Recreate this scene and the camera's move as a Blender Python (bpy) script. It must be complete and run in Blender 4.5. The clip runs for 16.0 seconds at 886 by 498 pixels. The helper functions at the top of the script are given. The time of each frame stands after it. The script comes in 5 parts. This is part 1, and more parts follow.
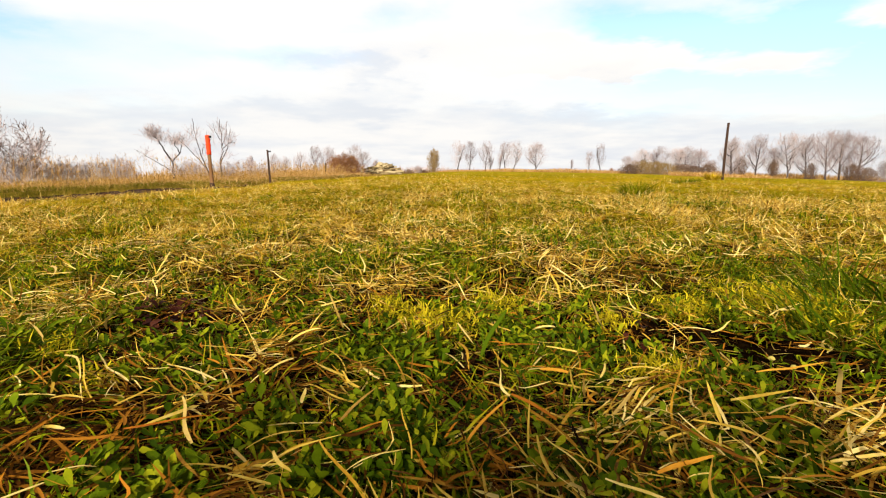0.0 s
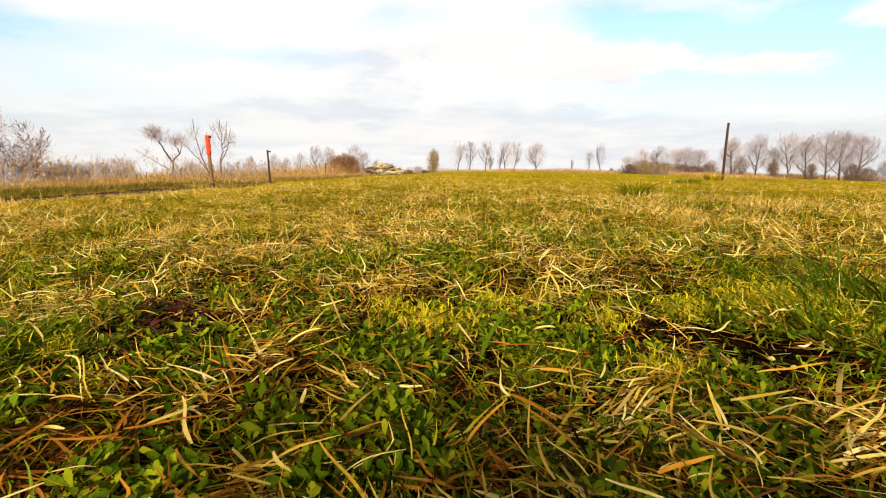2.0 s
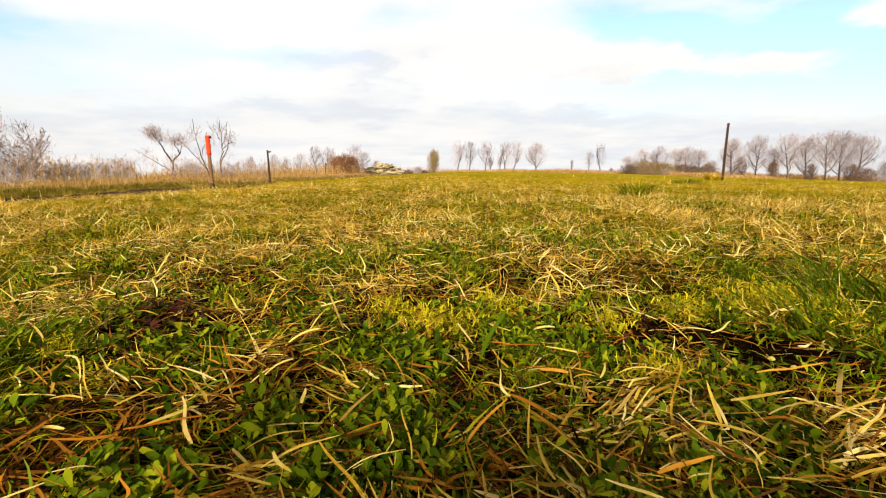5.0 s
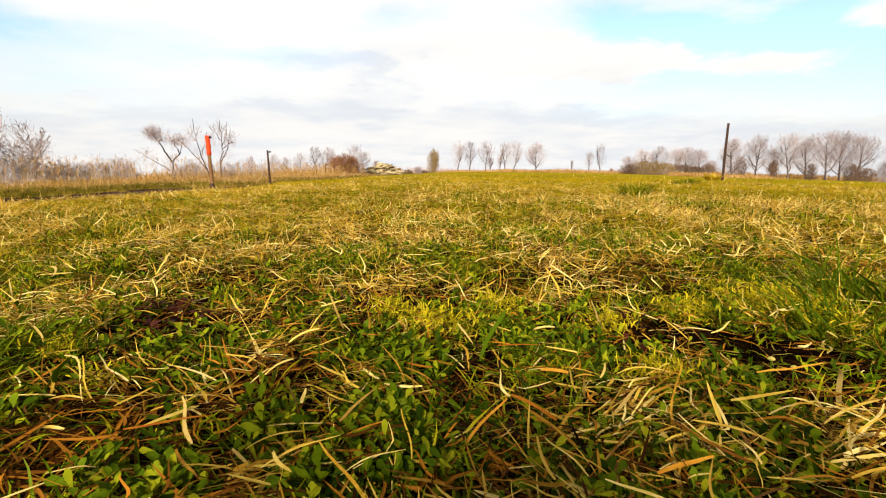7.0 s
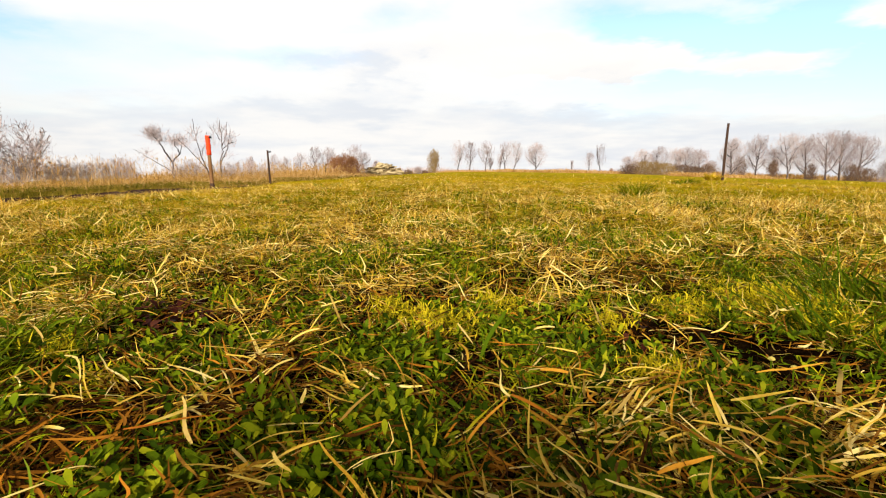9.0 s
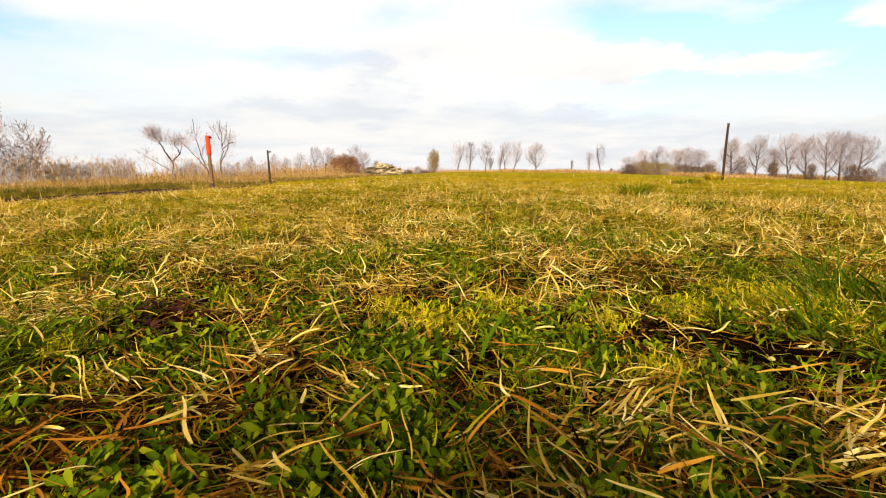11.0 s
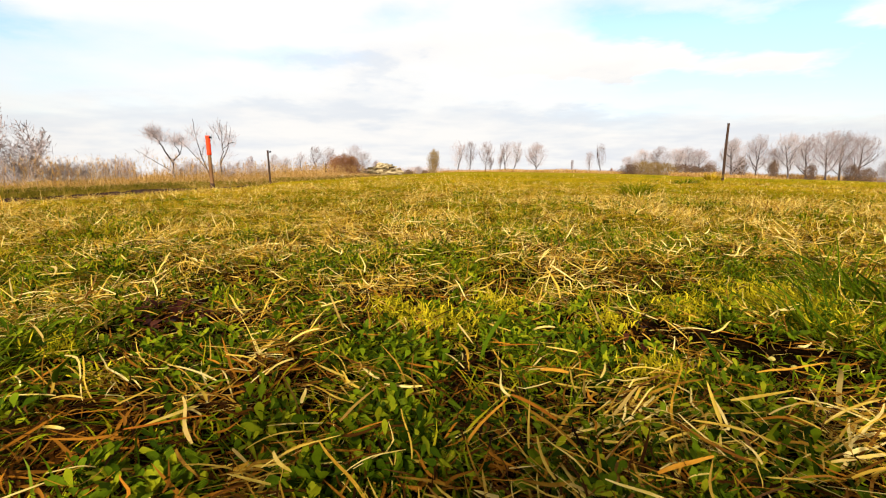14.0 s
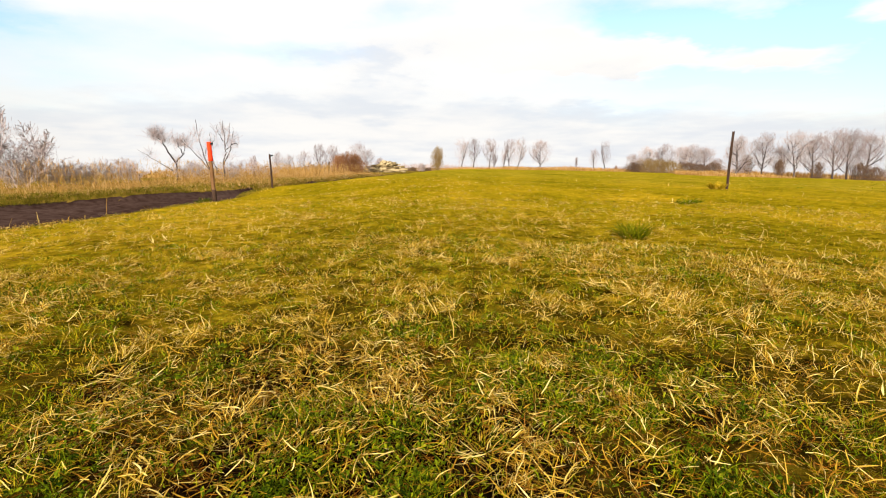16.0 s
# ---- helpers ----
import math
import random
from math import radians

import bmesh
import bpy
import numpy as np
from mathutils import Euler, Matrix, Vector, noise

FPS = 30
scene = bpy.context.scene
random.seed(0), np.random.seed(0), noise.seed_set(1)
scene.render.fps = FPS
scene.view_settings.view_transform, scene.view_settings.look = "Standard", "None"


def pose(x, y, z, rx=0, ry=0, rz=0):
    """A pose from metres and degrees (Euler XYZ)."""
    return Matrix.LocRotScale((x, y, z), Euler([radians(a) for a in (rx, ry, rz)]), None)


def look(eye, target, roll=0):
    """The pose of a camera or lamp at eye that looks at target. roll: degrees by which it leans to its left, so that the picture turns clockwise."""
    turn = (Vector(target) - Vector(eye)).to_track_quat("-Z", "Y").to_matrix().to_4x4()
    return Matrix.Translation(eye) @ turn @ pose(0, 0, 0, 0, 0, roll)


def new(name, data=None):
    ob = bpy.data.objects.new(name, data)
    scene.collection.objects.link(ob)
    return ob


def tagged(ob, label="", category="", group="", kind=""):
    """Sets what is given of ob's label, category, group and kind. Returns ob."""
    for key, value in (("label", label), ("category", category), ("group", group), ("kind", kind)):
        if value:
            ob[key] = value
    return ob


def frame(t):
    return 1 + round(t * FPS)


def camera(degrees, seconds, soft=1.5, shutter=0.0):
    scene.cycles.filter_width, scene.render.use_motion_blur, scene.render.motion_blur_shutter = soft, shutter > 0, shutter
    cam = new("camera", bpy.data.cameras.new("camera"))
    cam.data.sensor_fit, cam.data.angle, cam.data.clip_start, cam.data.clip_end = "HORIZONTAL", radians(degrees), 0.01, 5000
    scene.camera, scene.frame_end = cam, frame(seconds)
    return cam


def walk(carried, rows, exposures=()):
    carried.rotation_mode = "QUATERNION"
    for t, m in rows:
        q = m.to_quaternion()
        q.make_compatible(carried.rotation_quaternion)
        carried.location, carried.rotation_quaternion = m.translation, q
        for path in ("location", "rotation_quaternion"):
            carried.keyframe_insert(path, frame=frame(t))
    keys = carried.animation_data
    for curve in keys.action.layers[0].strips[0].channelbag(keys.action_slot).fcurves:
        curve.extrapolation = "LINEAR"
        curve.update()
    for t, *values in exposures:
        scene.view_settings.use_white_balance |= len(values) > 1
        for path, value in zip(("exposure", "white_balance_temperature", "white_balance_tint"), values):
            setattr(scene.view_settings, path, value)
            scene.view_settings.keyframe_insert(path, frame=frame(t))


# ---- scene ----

# ---------------------------------------------------------------- camera
cam = camera(90, 16.0, soft=1.15)
PATH = [
    (0.0, pose(0.000, 0.000, 0.140, 80.05, 0, 0.00)),
    (8.0, pose(0.000, 0.000, 0.140, 80.10, 0, 0.00)),
    (15.3, pose(0.000, 0.000, 0.140, 80.10, 0, 0.02)),
    (15.5, pose(0.002, 0.001, 0.145, 79.90, 0, 0.03)),
    (15.6, pose(0.006, 0.004, 0.158, 79.86, 0, 0.08)),
    (15.7, pose(0.012, 0.011, 0.181, 79.82, 0, 0.14)),
    (15.8, pose(0.025, 0.021, 0.249, 79.88, 0, 0.32)),
    (15.9, pose(0.040, 0.050, 0.322, 79.74, -0.08, 0.42)),
    (16.0, pose(0.055, 0.087, 0.401, 79.62, -0.15, 0.51)),
]
walk(cam, PATH, exposures=[(0.0, 1.3), (16.0, 1.3)])

# ---------------------------------------------------------------- sky and sun
SUN_EL, SUN_AZ = radians(25), radians(-170)     # azimuth from +y, negative to the left
world = bpy.data.worlds.new("sky")
scene.world = world
world.use_nodes = True
wn, wl = world.node_tree.nodes, world.node_tree.links
wn.clear()


def wnode(kind, **kw):
    n = wn.new(kind)
    for k, v in kw.items():
        n.inputs[k].default_value = v
    return n


def wmath(op, a, b=None, clamp=False):
    n = wn.new("ShaderNodeMath")
    n.operation, n.use_clamp = op, clamp
    for i, v in enumerate((a, b)):
        if v is None:
            continue
        if isinstance(v, (int, float)):
            n.inputs[i].default_value = v
        else:
            wl.new(v, n.inputs[i])
    return n.outputs[0]


sky = wn.new("ShaderNodeTexSky")
sky.sky_type, sky.sun_disc = "NISHITA", False
sky.sun_elevation, sky.sun_rotation = SUN_EL, SUN_AZ
sky.air_density, sky.dust_density, sky.ozone_density = 1.0, 0.4, 1.0
skyc = wn.new("ShaderNodeVectorMath")
skyc.operation = "SCALE"
wl.new(sky.outputs[0], skyc.inputs[0])
wco = wn.new("ShaderNodeTexCoord")
sep = wn.new("ShaderNodeSeparateXYZ")
wl.new(wco.outputs["Generated"], sep.inputs[0])
# a thin veil dims the clear sky towards the horizon
veil = wn.new("ShaderNodeMapRange")
for k, v in enumerate((0.06, 0.25, 0.064, 0.098)):
    veil.inputs[k + 1].default_value = v
wl.new(sep.outputs[2], veil.inputs[0])
wl.new(veil.outputs[0], skyc.inputs[3])
# project the sky's direction on a flat cloud deck
den = wmath("MAXIMUM", wmath("ADD", sep.outputs[2], 0.12), 0.02)
deck = wn.new("ShaderNodeCombineXYZ")
wl.new(wmath("DIVIDE", sep.outputs[0], den), deck.inputs[0])
wl.new(wmath("DIVIDE", sep.outputs[1], den), deck.inputs[1])


def wnoise(scale, detail, off):
    mp = wn.new("ShaderNodeMapping")
    mp.inputs["Location"].default_value = off
    wl.new(deck.outputs[0], mp.inputs[0])
    n = wnode("ShaderNodeTexNoise", Scale=scale, Detail=detail, Roughness=0.55, Distortion=0.3)
    wl.new(mp.outputs[0], n.inputs["Vector"])
    return n.outputs[0]


def wramp(src, stops):
    r = wn.new("ShaderNodeValToRGB")
    r.color_ramp.interpolation = "EASE"
    while len(r.color_ramp.elements) < len(stops):
        r.color_ramp.elements.new(0.5)
    for e, (p, c) in zip(r.color_ramp.elements, stops):
        e.position, e.color = p, (*c, 1)
    wl.new(src, r.inputs[0])
    return r.outputs[0]


# clouds over the meadow: u to the right and v upwards on an upright plane one metre ahead
ahead = wmath("MAXIMUM", sep.outputs[1], 0.05)
warp = wn.new("ShaderNodeVectorMath")
warp.operation = "SUBTRACT"
flow = wnode("ShaderNodeTexNoise", Scale=1.6, Detail=5, Roughness=0.6)
wl.new(deck.outputs[0], flow.inputs["Vector"])
wl.new(flow.outputs["Color"], warp.inputs[0])
warp.inputs[1].default_value = (0.5, 0.5, 0.5)
warp2 = wn.new("ShaderNodeVectorMath")
warp2.operation = "MULTIPLY"
warp2.inputs[1].default_value = (0.55, 0.12, 0.0)
wl.new(warp.outputs[0], warp2.inputs[0])
plane = wn.new("ShaderNodeCombineXYZ")
wl.new(wmath("DIVIDE", sep.outputs[0], ahead), plane.inputs[0])
wl.new(wmath("DIVIDE", sep.outputs[2], ahead), plane.inputs[1])
uv = wn.new("ShaderNodeVectorMath")
wl.new(plane.outputs[0], uv.inputs[0])
wl.new(warp2.outputs[0], uv.inputs[1])


def puff(u, v, wide, high, amount):
    a = wn.new("ShaderNodeVectorMath")
    a.operation = "SUBTRACT"
    a.inputs[1].default_value = (u, v, 0)
    wl.new(uv.outputs[0], a.inputs[0])
    b = wn.new("ShaderNodeVectorMath")
    b.operation = "MULTIPLY"
    b.inputs[1].default_value = (1 / wide, 1 / high, 0)
    wl.new(a.outputs[0], b.inputs[0])
    c = wn.new("ShaderNodeVectorMath")
    c.operation = "DOT_PRODUCT"
    wl.new(b.outputs[0], c.inputs[0])
    wl.new(b.outputs[0], c.inputs[1])
    return wmath("MULTIPLY", wmath("POWER", 0.4, c.outputs["Value"]), amount)


def puffs(rows):
    total = 0.0
    for row in rows:
        total = wmath("ADD", puff(*row), total)
    return total


fine = wnoise(2.2, 6, (1.3, 4.4, 2))
blue = puffs([(-0.98, 0.31, 0.10, 0.03, 0.5), (-0.92, 0.29, 0.22, 0.05, 0.40), (-0.85, 0.20, 0.40, 0.06, 0.28), (-0.55, 0.29, 0.25, 0.04, 0.15), (-0.09, 0.325, 0.10, 0.035, 0.4), (0.45, 0.310, 0.22, 0.055, 0.95),
              (0.78, 0.315, 0.22, 0.07, 1.1), (0.95, 0.235, 0.18, 0.06, 1.0), (0.60, 0.245, 0.18, 0.06, 0.7), (0.72, 0.18, 0.50, 0.05, 0.42), (0.92, 0.175, 0.30, 0.035, 0.5), (0.56, 0.195, 0.10, 0.018, 0.6),
              (-0.40, 0.25, 0.16, 0.02, 0.25), (0.75, 0.232, 0.15, 0.026, -1.7), (0.97, 0.325, 0.11, 0.030, -1.7), (0.40, 0.245, 0.18, 0.035, -1.5), (0.55, 0.335, 0.10, 0.025, -0.7), (0.66, 0.29, 0.05, 0.012, -0.6)])
blue = wmath("MULTIPLY", blue, wmath("ADD", wmath("MULTIPLY", fine, 1.8), 0.35), True)
wide_gap = wramp(wnoise(0.75, 6, (3.1, 0.4, 0)), [(0.30, (1, 1, 1)), (0.40, (0, 0, 0))])
behind = wmath("LESS_THAN", sep.outputs[1], 0.06)
high = wmath("GREATER_THAN", sep.outputs[2], 0.45)
cover = wmath("SUBTRACT", 1.0, wmath("MAXIMUM", blue, wmath("MULTIPLY", wide_gap, wmath("MAXIMUM", behind, high))), True)
grey = puffs([(-0.27, 0.241, 0.15, 0.022, 0.45), (-0.15, 0.201, 0.07, 0.035, 0.30), (-0.43, 0.137, 0.14, 0.016, 0.10), (-0.285, 0.139, 0.12, 0.02, 0.10),
              (-0.14, 0.116, 0.13, 0.018, 0.2), (0.29, 0.119, 0.16, 0.018, 0.3), (0.36, 0.200, 0.16, 0.020, 0.2), (0.72, 0.195, 0.12, 0.018, 0.35),
              (0.0, 0.02, 1.8, 0.14, 0.30), (0.85, 0.09, 0.55, 0.10, 0.16), (-0.85, 0.12, 0.4, 0.05, 0.2)])
soft = wmath("SUBTRACT", 0.82, wmath("ADD", wmath("MULTIPLY", grey, wmath("ADD", fine, 0.45)), wmath("MULTIPLY", wmath("SUBTRACT", wnoise(0.9, 7, (7.7, 2.2, 1)), 0.5), -0.5)))
tone = wramp(soft, [(0.0, (0.285, 0.305, 0.340)), (0.38, (0.335, 0.345, 0.362)), (0.64, (0.408, 0.398, 0.386)), (1.0, (0.470, 0.450, 0.420))])
facing = wn.new("ShaderNodeVectorMath")
facing.operation = "DOT_PRODUCT"
facing.inputs[1].default_value = (0.0, 0.85, 0.5)
wl.new(wco.outputs["Generated"], facing.inputs[0])
lit = wn.new("ShaderNodeMapRange")
for k, v in enumerate((-0.5, 0.75, 0.0, 1.0)):
    lit.inputs[k + 1].default_value = v
wl.new(facing.outputs["Value"], lit.inputs[0])
shade = wn.new("ShaderNodeMix")
shade.data_type = "RGBA"
shade.inputs[6].default_value = (0.150, 0.132, 0.105, 1)     # dim tone added to the unseen sky behind, to cut fill light on the grass
wl.new(lit.outputs[0], shade.inputs[0])
wl.new(tone, shade.inputs[7])
tone = shade.outputs[2]
mixs = wn.new("ShaderNodeMix")
mixs.data_type = "RGBA"
wl.new(cover, mixs.inputs[0])
wl.new(skyc.outputs[0], mixs.inputs[6])
wl.new(tone, mixs.inputs[7])
back = wnode("ShaderNodeBackground", Strength=1.0)
wl.new(mixs.outputs[2], back.inputs[0])
wl.new(back.outputs[0], wn.new("ShaderNodeOutputWorld").inputs[0])

sun = new("sun", bpy.data.lights.new("sun", "SUN"))
sun.data.energy, sun.data.angle, sun.data.color = 4.0, radians(12), (1.0, 0.91, 0.77)
sun_way = Vector((math.sin(SUN_AZ) * math.cos(SUN_EL), math.cos(SUN_AZ) * math.cos(SUN_EL), math.sin(SUN_EL)))
sun.matrix_world = look(sun_way * 60, (0, 0, 0))


# ---------------------------------------------------------------- materials
def material(name, stops, rough=0.6, vary="island", noise_scale=20.0, noise_mix=0.35, second=None, bump=0.0,
             bump_scale=60.0, translucent=0.0, metal=0.0, stretch=(1, 1, 1), gloss=0.015):
    """stops: colours from which each island (or object) takes one; noise shifts the pick; second: a larger noise (scale, amount)."""
    m = bpy.data.materials.new(name)
    m.use_nodes = True
    n, l = m.node_tree.nodes, m.node_tree.links
    n.clear()
    out = n.new("ShaderNodeOutputMaterial")
    p = n.new("ShaderNodeBsdfPrincipled")
    p.inputs["Roughness"].default_value = rough
    p.inputs["Metallic"].default_value = metal
    p.inputs["Specular IOR Level"].default_value = gloss
    co = n.new("ShaderNodeTexCoord")
    mp = n.new("ShaderNodeMapping")
    mp.inputs["Scale"].default_value = stretch
    l.new(co.outputs["Object"], mp.inputs[0])

    def tex(scale, detail=5):
        t = n.new("ShaderNodeTexNoise")
        t.inputs["Scale"].default_value, t.inputs["Detail"].default_value = scale, detail
        t.inputs["Roughness"].default_value = 0.6
        l.new(mp.outputs[0], t.inputs["Vector"])
        return t.outputs[0]

    def calc(op, a, b):
        t = n.new("ShaderNodeMath")
        t.operation = op
        for i, v in enumerate((a, b)):
            if isinstance(v, (int, float)):
                t.inputs[i].default_value = v
            else:
                l.new(v, t.inputs[i])
        return t.outputs[0]

    fac = calc("MULTIPLY", calc("SUBTRACT", tex(noise_scale), 0.5), noise_mix * 2)
    if second:
        fac = calc("ADD", fac, calc("MULTIPLY", calc("SUBTRACT", tex(second[0], 3), 0.5), second[1] * 2))
    if vary == "island":
        base = n.new("ShaderNodeNewGeometry").outputs["Random Per Island"]
    elif vary == "object":
        base = n.new("ShaderNodeObjectInfo").outputs["Random"]
    else:
        base = 0.5
    fac = calc("ADD", fac, base)
    r = n.new("ShaderNodeValToRGB")
    while len(r.color_ramp.elements) < len(stops):
        r.color_ramp.elements.new(0.5)
    for i, (e, c) in enumerate(zip(r.color_ramp.elements, stops)):
        e.position, e.color = i / max(1, len(stops) - 1), (*c, 1)
    l.new(fac, r.inputs[0])
    l.new(r.outputs[0], p.inputs["Base Color"])
    if bump:
        b = n.new("ShaderNodeBump")
        b.inputs["Strength"].default_value, b.inputs["Distance"].default_value = bump, 0.01
        l.new(tex(bump_scale, 8), b.inputs["Height"])
        l.new(b.outputs[0], p.inputs["Normal"])
    shader = p.outputs[0]
    if translucent:
        t = n.new("ShaderNodeBsdfTranslucent")
        l.new(r.outputs[0], t.inputs[0])
        mx = n.new("ShaderNodeMixShader")
        mx.inputs[0].default_value = translucent
        l.new(p.outputs[0], mx.inputs[1])
        l.new(t.outputs[0], mx.inputs[2])
        shader = mx.outputs[0]
    l.new(shader, out.inputs[0])
    return m


M_GREEN = material("green_blade", [(0.010, 0.020, 0.0005), (0.056, 0.094, 0.001), (0.162, 0.196, 0.003), (0.345, 0.268, 0.006)],
                   0.45, "island", 120, 0.15, (0.9, 0.25), translucent=0.22, gloss=0.02)
M_STRAW = material("straw_blade", [(0.110, 0.038, 0.004), (0.350, 0.188, 0.014), (0.530, 0.360, 0.050), (0.770, 0.600, 0.225)],
                   0.45, "island", 110, 0.40, (0.9, 0.2), translucent=0.22, gloss=0.04)
M_TURF = material("turf_blade", [(0.092, 0.072, 0.002), (0.245, 0.170, 0.004), (0.415, 0.272, 0.012), (0.570, 0.385, 0.036)],
                  0.6, "island", 6, 0.2, (1.1, 0.3), translucent=0.25)
M_DEEP = material("deep_green_blade", [(0.042, 0.058, 0.0015), (0.095, 0.110, 0.002), (0.180, 0.172, 0.005)], 0.5, "island", 10, 0.2, translucent=0.25)
M_FRESH = material("fresh_blade", [(0.016, 0.034, 0.001), (0.060, 0.096, 0.002), (0.170, 0.195, 0.006)], 0.5, "island", 40, 0.15, translucent=0.3)
M_RUST = material("rusty_blade", [(0.005, 0.002, 0.001), (0.052, 0.018, 0.002), (0.350, 0.136, 0.011)], 0.6, "island", 30, 0.2, translucent=0.15)
M_LEAF = material("round_leaf", [(0.009, 0.019, 0.0005), (0.036, 0.062, 0.001), (0.092, 0.128, 0.003), (0.225, 0.222, 0.006)],
                  0.6, "island", 350, 0.2, (2.5, 0.3), translucent=0.18, gloss=0.02)
M_MOSS = material("yellow_moss", [(0.200, 0.160, 0.004), (0.380, 0.300, 0.008), (0.560, 0.450, 0.016)], 0.7, "island", 50, 0.2, translucent=0.3)
M_PURPLE = material("purple_leaf", [(0.012, 0.003, 0.002), (0.032, 0.008, 0.005), (0.062, 0.019, 0.010)], 0.5, "island", 80, 0.2, translucent=0.1)
M_PALE_STRAW = material("bleached_straw", [(0.230, 0.125, 0.020), (0.370, 0.235, 0.050), (0.520, 0.375, 0.115)], 0.5, "object", 110, 0.5, translucent=0.2, gloss=0.03)
M_ORANGE_STRAW = material("orange_straw", [(0.220, 0.060, 0.005), (0.370, 0.135, 0.009), (0.500, 0.250, 0.025)], 0.5, "object", 110, 0.5, translucent=0.2, gloss=0.03)
M_REED = material("reed_blade", [(0.130, 0.064, 0.014), (0.310, 0.165, 0.038), (0.440, 0.260, 0.082), (0.520, 0.365, 0.180)],
                  0.6, "island", 3, 0.15, (0.25, 0.3), translucent=0.25)
M_VERGE = material("verge_blade", [(0.026, 0.030, 0.002), (0.090, 0.088, 0.005), (0.170, 0.132, 0.014), (0.270, 0.180, 0.040)],
                   0.6, "island", 3, 0.15, (0.4, 0.3), translucent=0.25)
M_TRACK = material("damp_soil", [(0.015, 0.008, 0.006), (0.032, 0.018, 0.014), (0.058, 0.036, 0.030), (0.095, 0.064, 0.054)],
                   0.95, "none", 6, 0.6, (0.8, 0.4), bump=0.8, bump_scale=12, gloss=0.0)
M_BARK = material("grey_bark", [(0.040, 0.031, 0.031), (0.072, 0.057, 0.055), (0.115, 0.093, 0.088)], 0.85, "object", 6, 0.4, bump=0.6, bump_scale=14, stretch=(1, 1, 0.25))
M_TWIG = material("bare_twig", [(0.235, 0.186, 0.186), (0.320, 0.258, 0.256), (0.410, 0.335, 0.325)], 0.85, "object", 1.5, 0.4)
M_PALE = material("pale_twig", [(0.260, 0.215, 0.225), (0.360, 0.300, 0.305), (0.460, 0.385, 0.375)], 0.85, "island", 1.5, 0.3)
M_TWIG_Y = material("yellow_twig", [(0.140, 0.088, 0.032), (0.210, 0.138, 0.054), (0.300, 0.205, 0.085)], 0.85, "island", 1.5, 0.3)
M_TWIG_R = material("red_brown_twig", [(0.150, 0.066, 0.030), (0.215, 0.100, 0.045), (0.290, 0.150, 0.074)], 0.85, "island", 1.5, 0.3)
M_SHRUB = material("dark_shrub_twig", [(0.085, 0.050, 0.034), (0.130, 0.082, 0.056), (0.185, 0.122, 0.084)], 0.85, "island", 1.5, 0.3)
M_POST = material("weathered_post", [(0.080, 0.035, 0.016), (0.160, 0.085, 0.040), (0.260, 0.160, 0.080)], 0.85, "none", 14, 0.6, (2.5, 0.3), bump=0.7, bump_scale=25, stretch=(3, 3, 0.4))
M_DARKPOST = material("dark_post", [(0.020, 0.013, 0.011), (0.045, 0.027, 0.020), (0.090, 0.055, 0.035)], 0.8, "none", 14, 0.5, (3.0, 0.3), bump=0.6, bump_scale=25, stretch=(3, 3, 0.4))
M_ORANGE = material("orange_band", [(0.720, 0.040, 0.012), (0.860, 0.065, 0.020)], 0.45, "none", 9, 0.5, (2, 0.3), bump=0.15, bump_scale=30)
M_BLACK = material("black_plastic", [(0.012, 0.012, 0.013), (0.030, 0.030, 0.032)], 0.5, "none", 30, 0.5)
M_DARKPLASTIC = material("dark_blue_plastic", [(0.008, 0.008, 0.030), (0.016, 0.016, 0.050)], 0.4, "none", 40, 0.5)
M_BUD = material("cream_petals", [(0.280, 0.220, 0.045), (0.430, 0.350, 0.090)], 0.6, "none", 300, 0.4)
M_LOG = material("peeled_log", [(0.085, 0.060, 0.030), (0.220, 0.165, 0.085), (0.330, 0.262, 0.145), (0.430, 0.355, 0.215)], 0.75, "object", 3, 0.25, bump=0.3, bump_scale=10)


